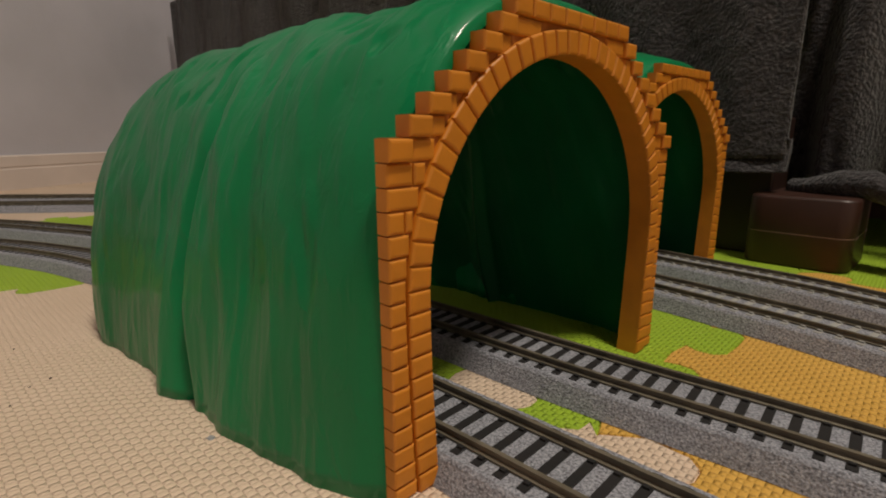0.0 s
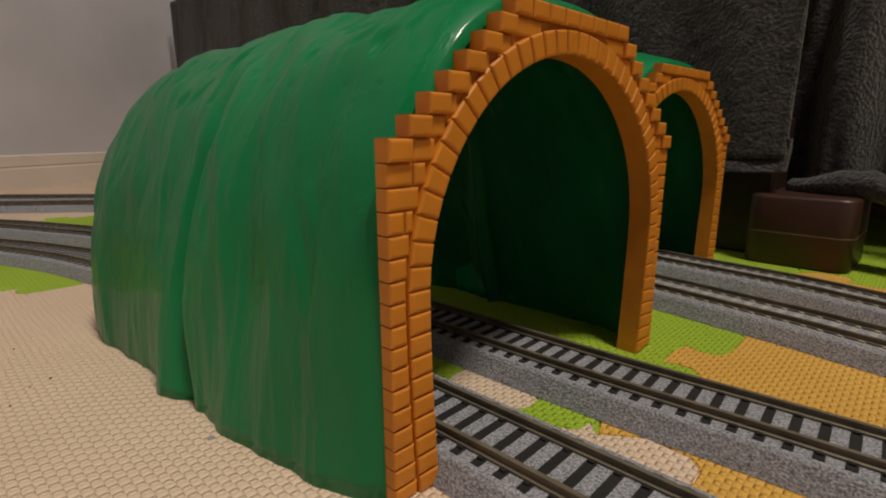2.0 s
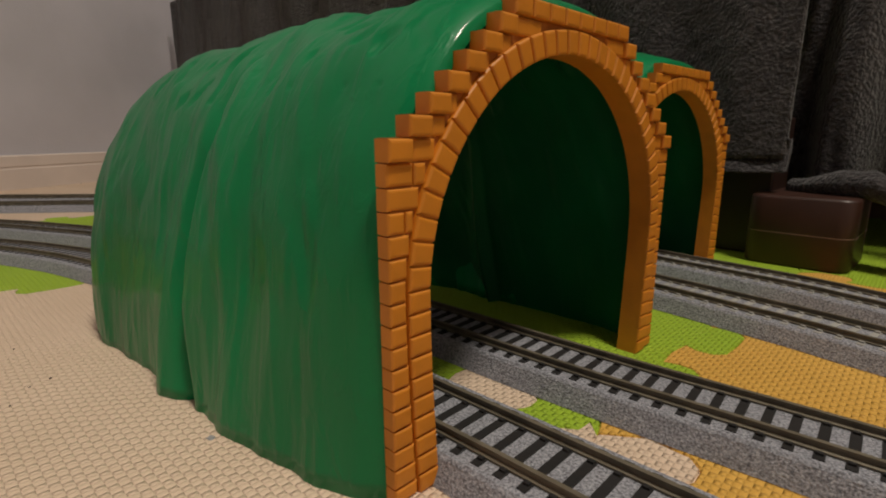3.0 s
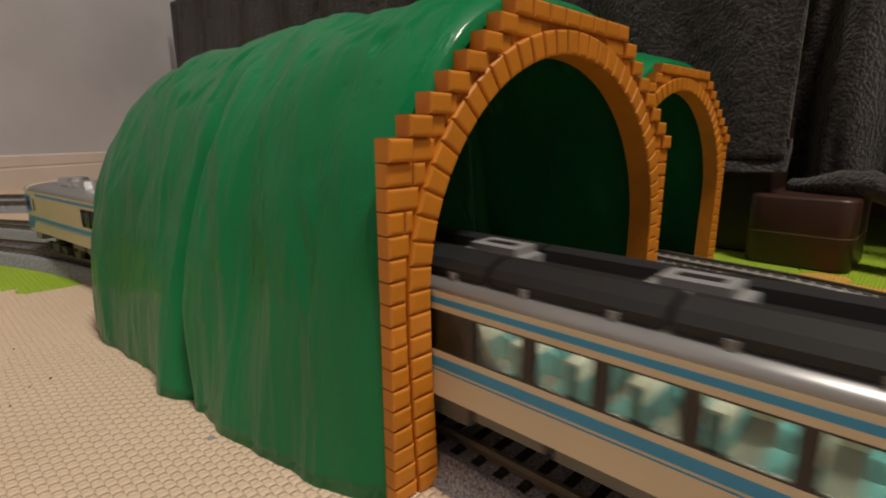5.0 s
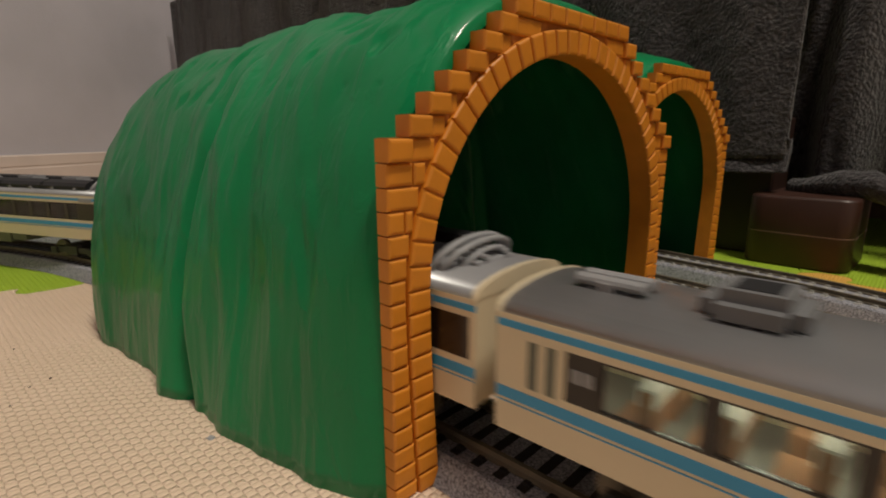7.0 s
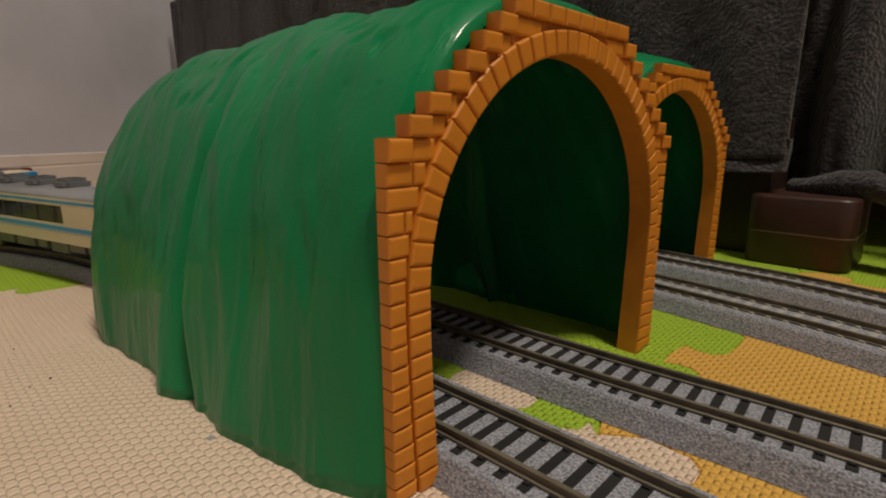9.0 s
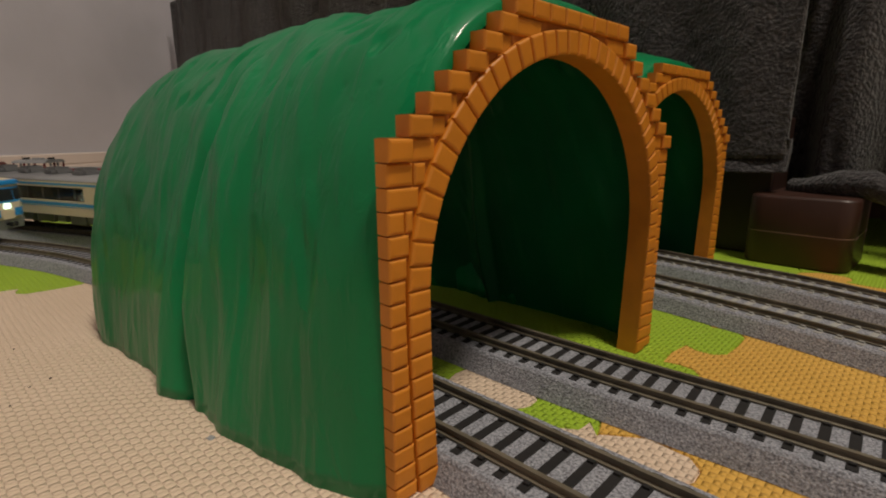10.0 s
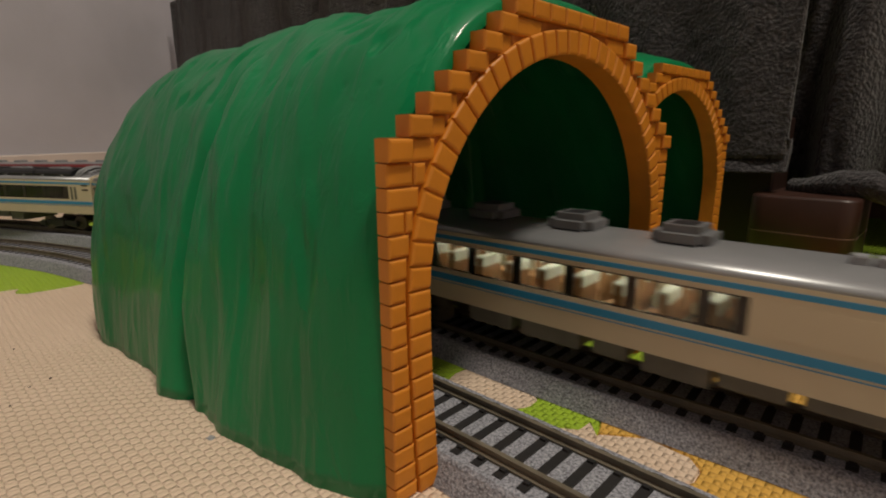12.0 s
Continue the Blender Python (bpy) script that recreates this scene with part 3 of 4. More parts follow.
def bedside():
    bed = thing("bed", label="dark wooden bed frame beneath a grey blanket", category="bed")
    part("side_rail", boxes((-1040, 900, 342, 358, 140, 260), bevel=2), M_DARKWOOD, bed)
    part("leg", boxes((-43, -12, 273, 311, 0.3, 92), bevel=1.5), M_DARKWOOD, bed)
    part("mattress", boxes((-1040, 900, 358, 1400, 180, 330), bevel=14), M_FLEECE, bed)
    riser = thing("furniture_riser", label="dark brown plastic riser block under the bed leg", category="furniture foot")

    def rounded(x0, x1, y0, y1, r):
        out = []
        for cx, cy, a0 in ((x1 - r, y1 - r, 0), (x0 + r, y1 - r, 90), (x0 + r, y0 + r, 180), (x1 - r, y0 + r, 270)):
            out += [(cx + r * math.cos(radians(a0 + 15 * k)), cy + r * math.sin(radians(a0 + 15 * k))) for k in range(7)]
        return out

    bm = bmesh.new()
    rows = []
    for z, g in ((0.2, -1.2), (1.4, 0), (42, 0), (43.4, -0.6), (44, -2.2)):
        rows.append([bm.verts.new((x, y, z)) for x, y in rounded(-19 - g, 37.5 + g, 248.5 - g, 308 + g, 9)])
    grid_faces(bm, rows, closed=True)
    bm.faces.new(rows[-1])
    bm.faces.new(rows[0][::-1])
    body = part("block", bm, M_BROWN, riser, smooth=True)
    bm = bmesh.new()
    prism(bm, rounded(-19.25, 37.75, 248.25, 308.25, 9.2), "z", 20.6, 21.2)
    part("parting_line", bm, M_SEAM, riser, "raised moulding seam")
    bm = bmesh.new()
    cloth(bm, (-1060, 256), (-5, 262), 66, 330, 0.017, 13, 2.0, nx=420, nz=90)
    blanket = part("fleece_blanket", bm, M_FLEECE, None, smooth=True)
    tagged(blanket, "dark grey fleece blanket hanging over the bed side", "blanket")
    bm = bmesh.new()
    cloth(bm, (-1061, 253), (-3.6, 259), 57, 78, 0.017, 13, 2.0, nx=420, nz=18, thick=9)
    part("hem", bm, M_FLEECE, blanket, "thick folded hem", smooth=True)
    bm = bmesh.new()
    cloth(bm, (-47, 326), (330, 287), 46, 330, 0.024, 34, 7.0, nx=200, nz=80)
    second = part("fleece_throw", bm, M_FLEECE, None, smooth=True)
    tagged(second, "dark grey fleece throw draped over the riser", "blanket")
    bm = bmesh.new()
    line3 = [Vector(p) for p in ((-7, 292, 46), (7, 284, 48), (23, 280, 51), (39, 277, 51), (53, 274, 45), (69, 270, 34), (89, 266, 20), (115, 264, 7))]
    rows = []
    for i in range(len(line3) * 6 - 5):
        a, f = divmod(i, 6)
        p = line3[a].lerp(line3[min(a + 1, len(line3) - 1)], f / 6)
        r = 4.5 + 4.0 * min(1, i / 14) + 1.2 * noise.noise(Vector((i * 0.3, 0, 0)))
        rows.append([bm.verts.new((p.x, p.y + r * 1.5 * math.cos(t), p.z + r * math.sin(t) + 0.8 * noise.noise(Vector((i * 0.5, t, 3))))) for t in (2 * math.pi * q / 20 for q in range(20))])
    grid_faces(bm, rows, closed=True)
    bm.faces.new(rows[0])
    bm.faces.new(rows[-1][::-1])
    part("rolled_edge", bm, M_FLEECE, second, "soft rolled edge", smooth=True)


# ---------------------------------------------------------------- trains
CAR = 225.0    # drawn length of a car, before the length factor
PITCH = 261.0
HW = 17.0
SECT = [(38.0, 1.0), (39.3, 0.975), (40.4, 0.92), (41.3, 0.80), (42.2, 0.58), (42.8, 0.32), (43.0, 0.0)]


def nose_point(th, z, grow=0.0):
    """A point of the cab's rounded front; th from -90 (one side) to 90."""
    w = HW
    if z > 38:
        w = HW * float(np.interp(z, [a for a, _ in SECT], [b for _, b in SECT]))
    lx = 9.0 - max(0, z - 24) * 0.08 - (max(0, z - 40) * 0.9)
    c, s = math.cos(radians(th)), math.sin(radians(th))
    e = 0.62
    return ((lx + grow) * abs(c) ** e, (w + grow) * math.copysign(abs(s) ** e, s), z)


def nose_strip(bm, x0, z0, z1, t0, t1, grow, nt=18, nz=3):
    rows = []
    for j in range(nz + 1):
        z = z0 + (z1 - z0) * j / nz
        row = []
        for i in range(nt + 1):
            th = t0 + (t1 - t0) * i / nt
            x, y, zz = nose_point(th, z, grow)
            row.append(bm.verts.new((x0 + x, y, zz)))
        rows.append(row)
    grid_faces(bm, rows)
    ext = bmesh.ops.extrude_face_region(bm, geom=list(bm.faces))
    for v in [g for g in ext["geom"] if isinstance(g, bmesh.types.BMVert)]:
        v.co = Vector((v.co.x - 0.5 * (v.co.x - x0 + 2) / 15, v.co.y * 0.97, v.co.z))
    return bm


def flank(name, rows, material, car, out=0.0, thick=1.2, label=""):
    """Panels on both flanks, each a part: rows of (x0, x1, z0, z1)."""
    for x0, x1, z0, z1 in rows:
        for sg in (-1, 1):
            a, b = sorted((sg * (HW + out), sg * (HW + out - thick)))
            part(name, boxes((x0, x1, a, b, z0, z1)), material, car, label)


def bogie(car, x):
    keep = FIT[:]
    FIT[:] = [1.06, 1.0, 0.0, FIT[3]]
    b = bmesh.new()
    for sg in (-1, 1):
        box(b, x - 15, x + 15, sg * 11.5 - 1, sg * 11.5 + 1, 4.0, 7.5, bevel=0.4)
        box(b, x - 4, x + 4, sg * 11.8 - 1.4, sg * 11.8 + 1.4, 3.0, 8.2)
        for o in (-13, 13):
            box(b, x + o - 2.2, x + o + 2.2, sg * 12 - 1.4, sg * 12 + 1.4, 3.2, 7.2, bevel=0.4)
    box(b, x - 5, x + 5, -11, 11, 4.5, 9)
    bo = part("bogie", b, M_BOGIE, car)
    for o in (-13, 13):
        w = bmesh.new()
        for sg in (-1, 1):
            cyl(w, (x + o, sg * 7.1 - 0.9, 5.25), 5.2, "y", 1.8, 18)
        cyl(w, (x + o, -9, 5.25), 1.0, "y", 18, 8)
        part("wheelset", w, M_RAIL, bo)
    FIT[:] = keep


def railcar(kind):
    cab = kind == "cab"
    label = "cream and light blue model railcar with driving cab and grey roof" if cab else "cream and light blue model railcar with black roof radiators"
    car = thing("model_railcar", label=label, category="model train", group="cream and blue model trains")
    h = CAR / 2
    front = h - 9 if cab else h
    z_lo, z_w0, z_w1, z_hi = 10.5, 22.8, 33.6, 38.2
    # windows along the side, from the front end
    if cab:
        wins = [(20.4, 25.8)] + [(-93 + 16.2 * k, -93 + 16.2 * k + 13.9) for k in range(7)]
        band = (-99.2, 28.0)
        slits = [(92.6, 94.8), (-106, -104.2), (-102.6, -100.8)]
    elif kind == "mid":
        wins = [(82, 88.5)] + [(-89 + 16.8 * k, -89 + 16.8 * k + 14.4) for k in range(10)]
        band = (-94, 111)
        slits = [(-100.5, -98.7), (-97.4, -95.6)]
    else:
        wins = [(84, 90.5)] + [(81.5 - 13 * k - 10.4, 81.5 - 13 * k) for k in range(13)]
        band = (-92, 111)
        slits = [(-100.5, -98.7), (-97.4, -95.6)]
    flank("lower_body", [(-h, front, z_lo, z_w0)], M_CREAM, car, label="cream painted flank")
    flank("upper_body", [(-h, front, z_w1, z_hi)], M_CREAM, car)
    ends = [(-h, band[0], z_w0, z_w1), (band[1], front, z_w0, z_w1)]
    flank("end_panel", ends, M_CREAM, car)
    cuts = [band[0]] + [v for w in sorted(wins) for v in w] + [band[1]]
    flank("window_pillar", [(cuts[i], cuts[i + 1], z_w0, z_w1) for i in range(0, len(cuts), 2)], M_BAND, car, -0.1, 1.0, "black window surround")
    flank("window_rail", [(band[0], band[1], z_w0, z_w0 + 0.5), (band[0], band[1], z_w1 - 0.5, z_w1)], M_BAND, car, -0.15, 0.9)
    for a, b in wins:
        for sg in (-1, 1):
            g = bmesh.new()
            y0, y1 = sorted((sg * (HW - 0.45), sg * (HW - 0.8)))
            box(g, a, b, y0, y1, z_w0 + 0.5, z_w1 - 0.5)
            ob = part("window_pane", g, M_GLASS, car)
            ob.visible_shadow = False
    flank("lower_stripe", [(-h + 0.2, front, 18.5, 21.1)], M_BLUE, car, 0.12, 0.4, "light blue stripe")
    flank("thin_stripe", [(-h + 0.2, front, 17.5, 17.8)], M_BLUE, car, 0.12, 0.4, "thin blue line")
    flank("upper_stripe", [(-h + 0.2, front - (14 if cab else 0), 35.2, 36.8)], M_BLUE, car, 0.12, 0.4, "light blue stripe")
    for a, b in slits:
        flank("door_window", [(a, b, 22.5 if not cab or a < 0 else 25.0, 33.2)], M_BAND if cab and a > 0 else M_DOORGLASS, car, 0.14, 0.6)
    # roof
    prof = [(-HW * w, z) for z, w in SECT] + [(HW * w, z) for z, w in SECT[::-1][1:]]
    bm = bmesh.new()
    prism(bm, prof, "x", -h, front - (2 if cab else 0))
    part("roof", bm, M_ROOF, car, "grey roof", smooth=True)
    for a, b in ((-h - 0.15, -h + 0.9),) + (() if cab else ((h - 0.9, h + 0.15),)):
        bm = bmesh.new()
        prism(bm, [(-(HW + 0.15) * w, z + 0.15) for z, w in SECT] + [((HW + 0.15) * w, z + 0.15) for z, w in SECT[::-1][1:]], "x", a, b)
        part("roof_end_rim", bm, M_CREAM, car, "cream roof end rim")
    if cab:
        flank("logo_bar", [(-98.0, -96.5, 27.4, 30.2), (-96.0, -94.5, 27.4, 30.2)], M_LGREY, car, 0.1, 0.4, "pale grey emblem bars")
        flank("access_panel", [(32, 56, 23.6, 33.0), (59, 84, 23.6, 33.0)], M_CREAM, car, 0.1, 0.5)
    else:
        flank("vent_slot", [(-110, -105, 34.0, 34.9), (-110, -105, 30.2, 31.4)], M_BAND, car, 0.14, 0.5)
        flank("destination_sign", [(93, 102, 34.3, 36.6)], M_LGREY, car, 0.3, 0.6, "small grey destination panel")
    # floor, interior, light
    part("floor_pan", boxes((-h + 1, front - 1, -HW + 1.3, HW - 1.3, 10.8, 13.5)), M_UNDER, car)
    part("end_wall", boxes((-h, -h + 1.2, -HW + 0.2, HW - 0.2, 11, 38.1)), M_CREAM, car)
    if not cab:
        part("end_wall", boxes((h - 1.2, h, -HW + 0.2, HW - 0.2, 11, 38.1)), M_CREAM, car)
    part("gangway", boxes((-h - 2.0, -h + 0.4, -6.5, 6.5, 12.5, 37), bevel=0.4), M_BLACK, car)
    if not cab:
        part("gangway", boxes((h - 0.4, h + 2.0, -6.5, 6.5, 12.5, 37), bevel=0.4), M_BLACK, car)
    seats = bmesh.new()
    lo, hi = min(w[0] for w in wins), max(w[1] for w in wins)
    x = lo + 3
    while x < hi - 3:
        for y0, y1 in ((-14.5, -3.5), (3.5, 14.5)):
            box(seats, x - 3.0, x + 2.6, y0, y1, 13.5, 20.0, bevel=0.6)
            box(seats, x + 1.6, x + 3.8, y0, y1, 18.5, 29.0, bevel=0.7)
        x += 10.8
    # made-up white caps on the seat backs, for the whitish highlights in the windows
    glints = bmesh.new()
    x = lo + 3
    while x < hi - 3:
        for y0, y1 in ((-14.2, -3.8), (3.8, 14.2)):
            box(glints, x + 1.3, x + 4.1, y0, y1, 25.6, 29.4)
        x += 10.8
    part("headrest_glint", glints, M_SEAT_GLINT, car, "white caps on the seat backs, added as window highlights")
    part("seats", seats, M_SEATBLUE if kind == "mid_teal" else M_SEAT, car, "moulded passenger seats")
    part("cabin_light", boxes((lo, hi, -2.2, 2.2, 37.0, 37.8)), M_GLOW, car, "glowing strip light")
    # underfloor boxes
    random.seed(5 if cab else 8)
    x = -48
    while x < 46:
        w = random.uniform(9, 19)
        d = random.uniform(3.2, 4.8)
        part("equipment_box", boxes((x, x + w, -13.5, 13.5, 10.6 - d * 1.75, 10.9), bevel=0.5), M_UNDER, car)
        x += w + random.uniform(1.2, 4)
    for s in (-78, 78):
        bogie(car, s)
    for e in ((-1,) if cab else (-1, 1)):
        part("coupler", boxes((e * h - 3 if e < 0 else h - 1, e * h + 1 if e < 0 else h + 3, -1.4, 1.4, 6.5, 9.2)), M_BLACK, car)
    if cab:
        x0 = h - 9
        bm = bmesh.new()
        rows = []
        for z in (10.5, 16, 22, 26, 30, 34, 38, 39.3, 40.4, 41.3, 42.2, 42.8):
            rows.append([bm.verts.new((x0 + p[0], p[1], p[2])) for p in (nose_point(-90 + 6 * i, z) for i in range(31))])
        grid_faces(bm, rows)
        bm.faces.new(rows[-1])
        bm.faces.new(rows[0][::-1])
        part("cab_nose", bm, M_CREAM, car, "rounded cream cab front", smooth=True)
        bm = bmesh.new()
        prism(bm, [(a, b) for a, b in ((-HW * w, z + 0.05) for z, w in SECT)] + [(HW * w, z + 0.05) for z, w in SECT[::-1][1:]], "x", x0 - 2, x0 + 0.2)
        part("roof_front", bm, M_CREAM, car, "cream roof section")
        part("cab_window_surround", nose_strip(bmesh.new(), x0, 23.6, 35.4, -84, 84, 0.15, 40), M_CABBLUE, car, "bright blue window surround")
        for a, b in ((-74, -62), (-58, -14), (-11, 11), (14, 58), (62, 74)):
            part("cab_window", nose_strip(bmesh.new(), x0, 25.2, 34.2, a, b, 0.35, 12), M_DARKGLASS, car, "dark cab glass")
        for sg in (-1, 1):
            y0, y1 = sorted((sg * (HW + 0.15), sg * (HW - 0.4)))
            part("cab_window_surround", boxes((x0 - 5.5, x0 + 3, y0, y1, 23.6, 35.4), bevel=0.2), M_CABBLUE, car)
            y0, y1 = sorted((sg * (HW + 0.3), sg * (HW - 0.4)))
            part("cab_window", boxes((x0 - 4.3, x0 + 0.6, y0, y1, 25.2, 34.2)), M_DARKGLASS, car)
        part("lower_blue_band", nose_strip(bmesh.new(), x0, 12.6, 18.8, -84, -10, 0.2, 24), M_CABBLUE, car)
        part("lower_blue_band", nose_strip(bmesh.new(), x0, 12.6, 18.8, 10, 84, 0.2, 24), M_CABBLUE, car)
        for sg in (-1, 1):
            bm = bmesh.new()
            y0, y1 = sorted((sg * (HW + 0.18), sg * (HW - 0.3)))
            prism(bm, [(x0 - 4, 12.6), (x0 + 2.0, 12.6), (x0 + 2.0, 18.8), (x0 - 9, 18.8)], "y", y0, y1)
            part("lower_blue_band", bm, M_CABBLUE, car)
        bm = nose_strip(bmesh.new(), x0, 37.4, 41.0, -58, 58, 1.0, 40)
        part("visor", bm, M_CABBLUE, car, "bright blue roof visor")
        for y in (-10, -6.5, 6.5, 10):
            bm = bmesh.new()
            cyl(bm, (x0 + 5.2 - abs(y) * 0.2, y, 39.4), 1.3, "x", 4.0, 14)
            part("headlight", bm, M_SILVER, car, "small chrome headlight")
        part("headmark", boxes((x0 + 8.7, x0 + 9.6, -2.6, 2.6, 18.8, 23.0), bevel=0.3), M_HEAD, car, "glowing headmark panel")
        part("door_frame", boxes((x0 + 7.4, x0 + 9.3, -4.6, 4.6, 10.5, 18.4), bevel=0.4), M_CREAM, car)
        for sg in (-1, 1):
            part("tail_lamp", boxes((x0 + 6.4, x0 + 9.0, sg * 10 - 1.6, sg * 10 + 1.6, 14.4, 17.2), bevel=0.6), M_CABBLUE, car)
        bm = bmesh.new()
        prism(bm, [(x0 - 6, 10.6), (x0 + 8.5, 10.6), (x0 + 7.0, 3.0), (x0 - 1, 3.0)], "y", -13.5, 13.5)
        part("pilot_skirt", bm, M_LGREY, car, "grey skirt below the cab")
        part("coupler", boxes((x0 + 6.5, x0 + 12, -1.3, 1.3, 5.8, 8.0), (x0 + 10.5, x0 + 12.8, -2.4, 2.4, 5.2, 8.8), bevel=0.3), M_BLACK, car)
        # roof gear
        bm = bmesh.new()
        cyl(bm, (x0 - 6, -6.5, 41.6), 0.35, "z", 4.6, 8)
        box(bm, x0 - 9.5, x0 - 5.6, -6.8, -6.2, 45.6, 46.3)
        part("antenna", bm, M_LGREY, car, "thin grey roof antenna")
        for y in (-3.5, 0.5):
            bm = bmesh.new()
            cyl(bm, (-104, y, 44.6), 1.3, "x", 12, 10)
            part("roof_pipe", bm, M_LGREY, car, "grey roof pipe")
        part("pipe_stand", boxes((-100, -97, -5, 3, 42.2, 44.8), bevel=0.3), M_LGREY, car)
        for xx in (78, 62):
            bm = bmesh.new()
            cyl(bm, (xx, 0, 42.0), 8.8, "z", 5.4 if xx > 70 else 4.0, 28, 7.2)
            part("radiator_fan", bm, M_SILVER, car, "silver roof fan housing")
        part("radiator_deck", boxes((56, 84, -8, 8, 41.6, 44.0), bevel=1.2), M_LGREY, car)
        for xx in (48, 44):
            part("exhaust", boxes((xx - 1.6, xx + 1.6, -4, 0, 42, 45.4), bevel=0.6), M_LGREY, car)
        for xx in (10, -19, -48, -77):
            bm = boxes((xx - 6.8, xx + 6.8, -7.5, 7.5, 43.2, 48.4))
            bmesh.ops.bevel(bm, geom=[e for e in bm.edges if all(v.co.z > 48.2 for v in e.verts) or abs(e.verts[0].co.z - e.verts[1].co.z) > 2.4], offset=2.4, segments=2, affect="EDGES")
            # black box under the cooler paints the shadow at its base
            part("cooler_base_shade", boxes((xx - 5.5, xx + 5.5, -6, 6, 42.0, 43.4)), M_BLACK, car)
            cooler = part("roof_cooler", bm, M_COOLER, car, "grey box-shaped roof cooler")
            part("grille", boxes((xx - 3.0, xx + 3.0, -3.6, 3.6, 48.3, 48.6)), M_BLACK, cooler)
    else:
        for sg in (-1, 1):
            for k in range(6):
                a = -96 + k * 32
                bm = bmesh.new()
                prism(bm, [(sg * 4.5, 43.2), (sg * 5.0, 46.6), (sg * 9.0, 47.2), (sg * 13.0, 45.6), (sg * 14.4, 43.6), (sg * 14.2, 41.6)], "x", a + 0.5, a + 31.5)
                rad = part("roof_radiator", bm, M_BLACK, car, "black slanted roof radiator")
                part("bracket", boxes((a + 7.4, a + 8.8, *sorted((sg * 12.6, sg * 14.8)), 38.8, 42.8)), M_LGREY, rad)
                part("bracket", boxes((a + 23.4, a + 24.8, *sorted((sg * 12.6, sg * 14.8)), 38.8, 42.8)), M_LGREY, rad)
        part("radiator_bed", boxes((-97, 97, -5, 5, 42.4, 43.8)), M_BLACK, car)
        for xx in (-72, -38, 0, 38, 72):
            bm = boxes((xx - 7.5, xx + 7.5, -6.0, 6.0, 43.6, 48.0))
            bmesh.ops.bevel(bm, geom=[e for e in bm.edges if all(v.co.z > 47.7 for v in e.verts) or abs(e.verts[0].co.z - e.verts[1].co.z) > 2.4], offset=2.0, segments=2, affect="EDGES")
            fan = part("fan_housing", bm, M_LGREY, car, "grey fan housing")
            part("slot", boxes((xx - 3.5, xx + 3.5, -1.2, 1.2, 47.9, 48.2)), M_BLACK, fan)
        for e in (-1, 1):
            for x0, lean, high, half, r in ((98, 3.0, 48.8, 13.0, 0.9), (100, 3.6, 48.2, 12.0, 0.9), (102.5, 2.0, 46.0, 8.0, 0.7)):
                bm = bmesh.new()
                rows = []
                for i in range(25):
                    a = math.pi * i / 24
                    up = math.sin(a) ** 0.8
                    y, z, x = half * math.cos(a), 40.6 + (high - 40.6) * up, e * (x0 + lean * up)
                    out = Vector((0, math.cos(a), math.sin(a)))
                    rows.append([bm.verts.new((x + 1.1 * r * math.sin(b), y + out.y * r * math.cos(b), z + out.z * r * math.cos(b))) for b in (2 * math.pi * k / 8 for k in range(8))])
                grid_faces(bm, rows, closed=True)
                part("cooling_pipe", bm, M_LGREY, car, "grey hoop of cooling pipe over the roof", smooth=True)
            for y in (-4.0, 4.0):
                bm = bmesh.new()
                cyl(bm, (e * 96.5 if e > 0 else -106.5, y, 44.6), 0.7, "x", 10.0, 8)
                part("link_pipe", bm, M_LGREY, car)
            part("pipe_saddle", boxes((*sorted((e * 99.0, e * 106.0)), -7, 7, 42.2, 43.6), bevel=0.4), M_LGREY, car)
    return car


def coach():
    car = thing("model_coach", label="wine red model coach with grey roof and ventilators", category="model train", group="wine red model train")
    h = 122
    bm = bmesh.new()
    box(bm, -h, h, -HW, HW, 10.5, 38.2, bevel=0.8)
    part("body", bm, M_RED, car)
    wide = [(z, w) for z, w in SECT]
    prof = [(-HW * w, z) for z, w in wide] + [(HW * w, z) for z, w in wide[::-1][1:]]
    bm = bmesh.new()
    prism(bm, prof, "x", -h + 0.3, h - 0.3)
    part("roof_edge", bm, M_RED, car)
    top = [(z + 0.25, w) for z, w in SECT if w < 0.86]
    prof = [(-HW * w, z) for z, w in top] + [(HW * w, z) for z, w in top[::-1][1:]]
    bm = bmesh.new()
    prism(bm, prof, "x", -h + 4, h - 4)
    part("roof", bm, M_ROOF, car, "grey roof")
    for k in range(11):
        x = -h + 12 + k * (2 * h - 24) / 10
        part("ventilator", boxes((x - 4.2, x + 4.2, -4, 4, 42.6, 45.4), bevel=0.5), M_LGREY, car)
    for k in range(9):
        x = -h + 30 + k * (2 * h - 60) / 8
        flank("window", [(x - 7.5, x + 7.5, 23.5, 32)], M_BAND, car, 0.12, 0.5)
    part("gangway", boxes((h - 0.2, h + 2, -6, 6, 12, 36), bevel=0.5), M_CREAM, car)
    for s in (-h * 0.68, h * 0.68):
        bogie(car, s)
    return car


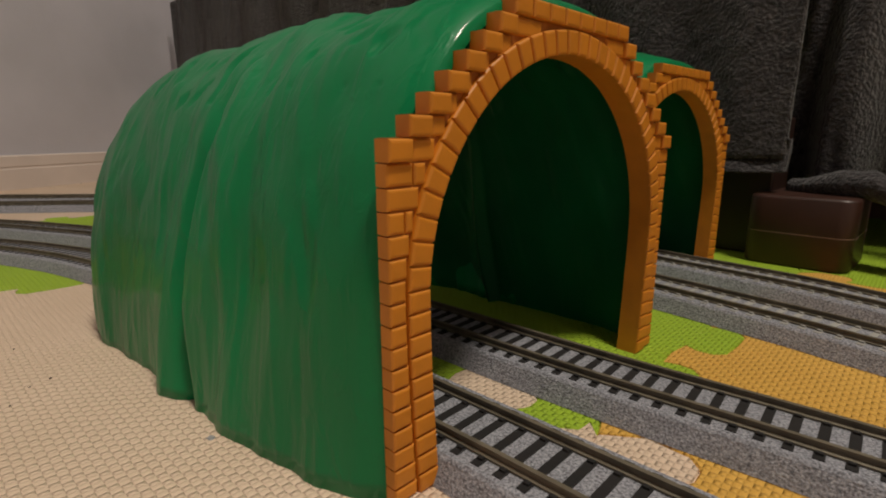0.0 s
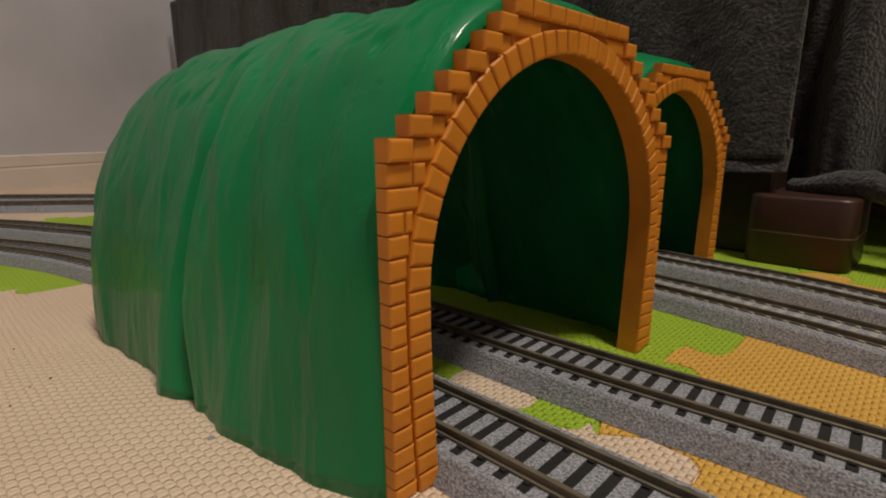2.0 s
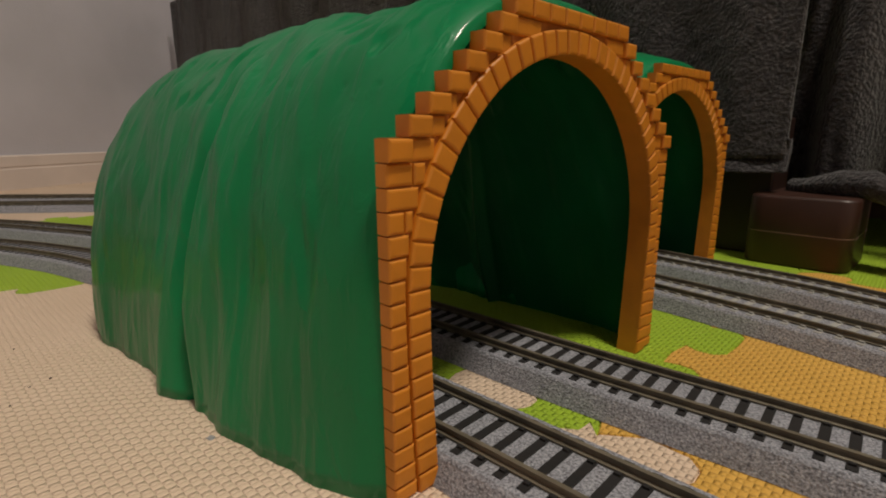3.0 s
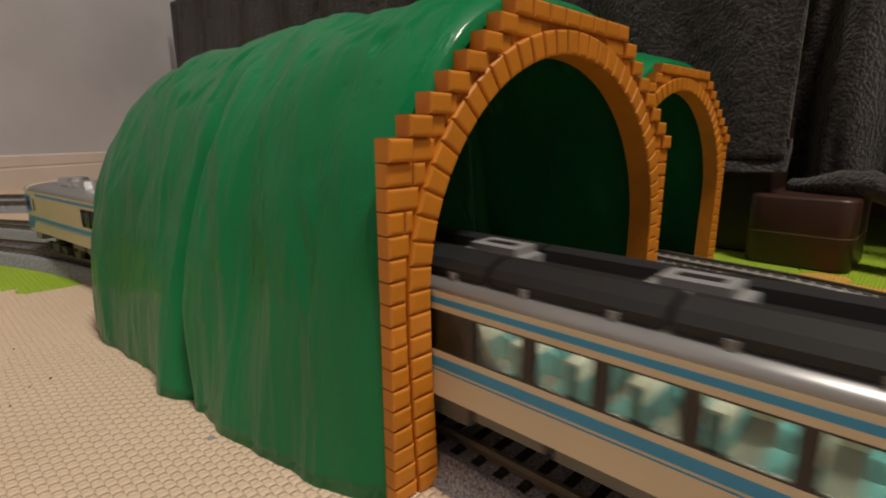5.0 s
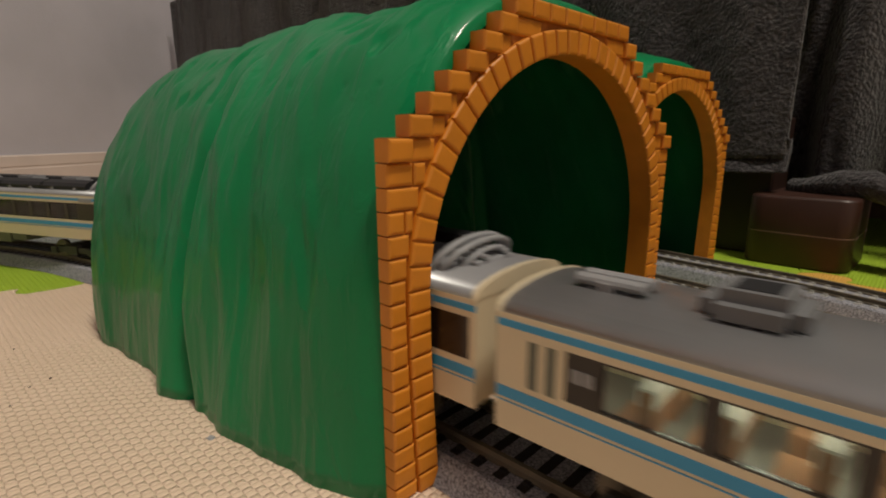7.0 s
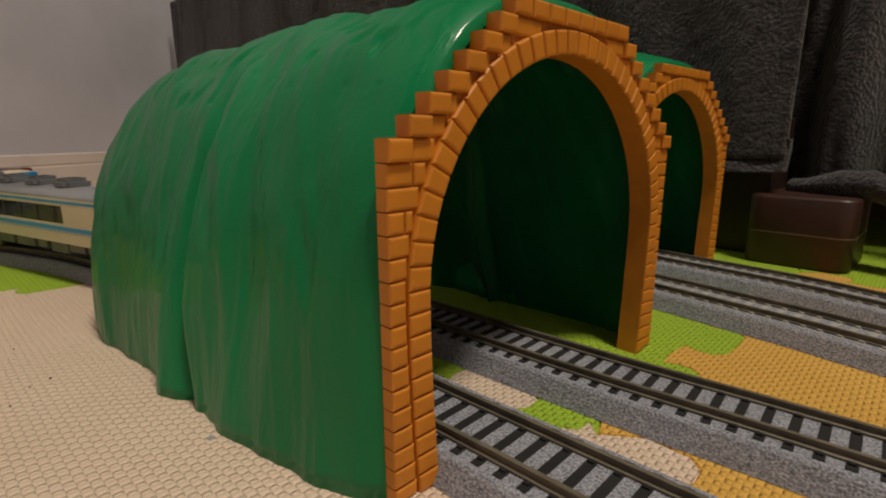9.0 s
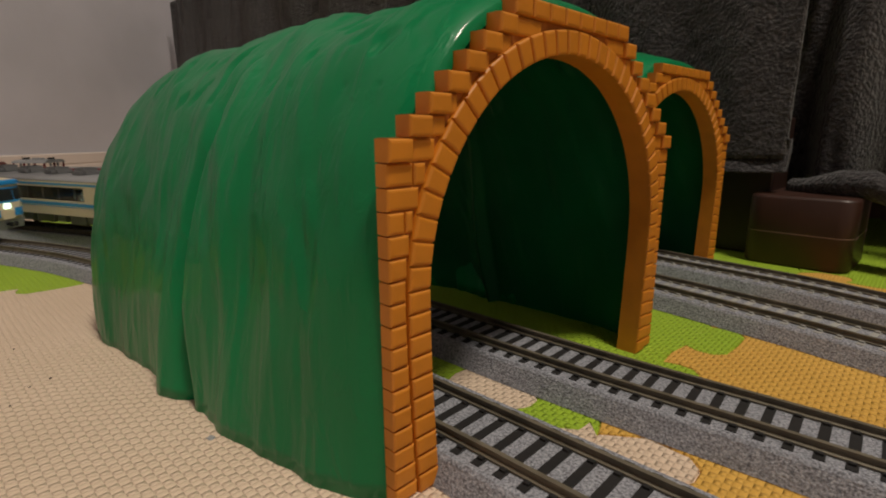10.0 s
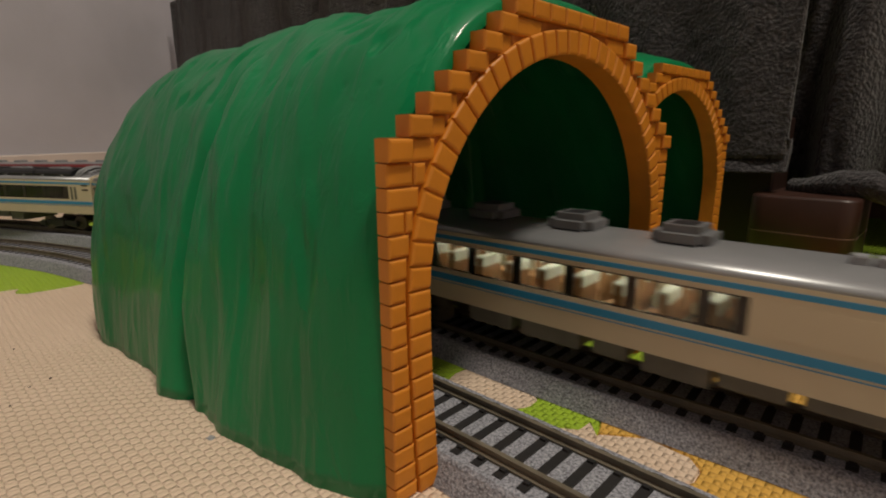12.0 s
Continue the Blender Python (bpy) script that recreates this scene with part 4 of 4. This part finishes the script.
def locomotive():
    car = thing("model_locomotive", label="red and grey model diesel locomotive with central cab", category="model train", group="wine red model train")
    part("frame", boxes((-70, 70, -16, 16, 9, 13), bevel=0.5), M_BOGIE, car)
    part("long_hood", boxes((-18, 68, -11, 11, 13, 35.5), bevel=1.6), M_RED, car)
    part("short_hood", boxes((-68, -50, -11, 11, 13, 35.5), bevel=1.6), M_RED, car)
    part("hood_stripe", boxes((-17, 68.4, -11.3, 11.3, 21, 24)), M_LGREY, car)
    part("hood_roof", boxes((-18, 66, -8, 8, 35.2, 36.6), bevel=0.5), M_LGREY, car)
    cab = part("cab", boxes((-50, -18, -15.5, 15.5, 13, 31.5)), M_RED, car, "red cab with tall windows")
    for x in (-50, -39.6, -29.2, -19.5):
        for y in (-15.5, 14.2):
            part("post", boxes((x, x + 1.5, y, y + 1.3, 31.5, 42.5)), M_RED, cab)
    for y in (-6, 5):
        part("post", boxes((-19.5, -18, y, y + 1.5, 31.5, 42.5)), M_LGREY, cab)
        part("post", boxes((-50, -48.5, y, y + 1.5, 31.5, 42.5)), M_LGREY, cab)
    bm = bmesh.new()
    prism(bm, [(-16, 42.4), (-14.5, 44.6), (-9, 46.2), (9, 46.2), (14.5, 44.6), (16, 42.4)], "x", -51, -17)
    part("cab_roof", bm, M_ROOF, cab, "grey arched cab roof")
    for x in (-47, -21):
        part("headlight", boxes((x - 1.8, x + 1.8, -3.5, 3.5, 46, 48.4), bevel=0.5), M_BLACK, cab)
    part("roof_fan", boxes((-38, -30, -4, 4, 46, 48), bevel=0.6), M_LGREY, cab)
    for s in (-45, 45):
        bogie(car, s)
    return car


room()
mats()
railway("model_track", LINE_A, LINE_A.find_x(-620), LINE_A.find_x(560), M_TIE, "grey ballast model track with dark sleepers", (-60, 130), 6.45, 14.4)
railway("model_track", LINE_B, LINE_B.find_x(-690), LINE_B.find_x(560), M_TIE, "grey ballast model track with dark sleepers", (-70, 130), 6.2, 25.6)
railway("model_track", LINE_C, LINE_C.find_x(-735), LINE_C.find_x(-300), M_TIE, "grey ballast model track with dark sleepers", None)
railway("model_track", LINE_D, LINE_D.find_x(-825), LINE_D.find_x(-300), M_TIE, "grey ballast model track with dark sleepers", None)
railway("model_track", LINE_C, LINE_C.find_x(-298), LINE_C.find_x(390), M_CONCRETE, "grey ballast model track with pale concrete sleepers", (-60, 130))
railway("model_track", LINE_D, LINE_D.find_x(-298), LINE_D.find_x(390), M_CONCRETE, "grey ballast model track with pale concrete sleepers", (-60, 130))
tunnel = tunnel_thing()
tunnel_far = copy_thing(tunnel, pose(-26 * U, (147.5 - PC) * U, 0, 0, 0, -2))
bedside()



def speck(name, x, y, r, h, material, label, seed):
    rng = random.Random(seed)
    bm = bmesh.new()
    n = 9
    lo = [bm.verts.new((r * rng.uniform(0.6, 1.1) * math.cos(2 * math.pi * i / n), r * rng.uniform(0.5, 0.9) * math.sin(2 * math.pi * i / n), 0.0)) for i in range(n)]
    hi = [bm.verts.new((v.co.x * 0.7, v.co.y * 0.7, h * rng.uniform(0.7, 1.2))) for v in lo]
    grid_faces(bm, [lo, hi], closed=True)
    bm.faces.new(lo[::-1])
    bm.faces.new(hi)
    ob = part(name, bm, material)
    ob.matrix_basis = pose(x * U, y * U, 0.1 * U, 0, 0, rng.uniform(0, 180))
    tagged(ob, label, "debris", "bits on the mat")


speck("lint_flake", -57, -78.5, 1.5, 0.4, M_LGREY, "small grey lint flake lying on the cream mat", 1)
for i, (x, y, r) in enumerate(((-132, -104, 0.6), (-129, -110, 0.45), (-118, -116, 0.4), (-172, -110, 0.45), (-161, -124, 0.4))):
    speck("crumb", x, y, r, 0.3, M_DARKWOOD, "tiny dark crumb lying on the cream mat", 10 + i)
# grey specks modelled in place of the shadow gap between skirting and mat
for i, (u, r) in enumerate(((54, 1.6), (93, 1.2), (110, 2.6), (128, 1.8))):
    speck("gap_shade_speck", west(u) + 11, u, r, 0.5, M_UNDER, "grey speck standing in for the shadow gap beside the skirting", 30 + i)

FIT[:] = [1.01, 0.885, 4.6, 1.129]
CAB = railcar("cab")
MID = railcar("mid")
TEAL = railcar("mid_teal")
FAR_A = copy_thing(CAB, Matrix())
train_a = [(CAB, -1), (TEAL, 1), (MID, 1), (FAR_A, 1)]
B1, B2, B3, B4 = copy_thing(CAB, Matrix()), copy_thing(TEAL, Matrix()), copy_thing(MID, Matrix()), copy_thing(CAB, Matrix())
train_b = [(B1, 1), (B2, -1), (B3, -1), (B4, -1)]
FIT[3] = 1.0
LOCO = locomotive()
C1 = coach()
C2 = copy_thing(C1, Matrix())
FIT[:] = [1.0, 1.0, 0.0, 1.0]
train_c = [(LOCO, 1), (C1, 1), (C2, 1)]


def place(line, s, facing, bog=88.0):
    a, b = line.at(s + bog), line.at(s - bog)
    if facing < 0:
        a, b = b, a
    m = (a + b) / 2
    return pose(m[0] * U, m[1] * U, 10.0 * U, 0, 0, math.degrees(math.atan2(a[1] - b[1], a[0] - b[0])))


def run(cars, line, head, way, pitch, half=127.0, bog=88.0):
    """Keys a train: head(t) is where its leading end is along the line, way its direction."""
    for k, (car, facing) in enumerate(cars):
        rows = []
        for i in range(61):
            t = i * 0.2
            rows.append((t, place(line, head(t) - way * (half + k * pitch), facing, bog)))
        walk(car, rows)


def motions():
    sa = LINE_A.find_x(52)
    run(train_a, LINE_A, lambda t: sa - 217.8 * (t - 3.2) + 7 * min(max(0.0, t - 5.6), 1.4) - 3 * max(0.0, t - 7.0), -1, PITCH)
    sb = LINE_B.find_x(16.3)
    run(train_b, LINE_B, lambda t: sb + 208 * (t - 11.4), 1, PITCH)
    front = lambda t: 311 + 118 * (t - 10.3)
    run(train_c[1:], LINE_C, front, 1, 247, 122)
    run(train_c[:1], LINE_C, lambda t: front(t) + 148, 1, 0, 70, 45)


motions()
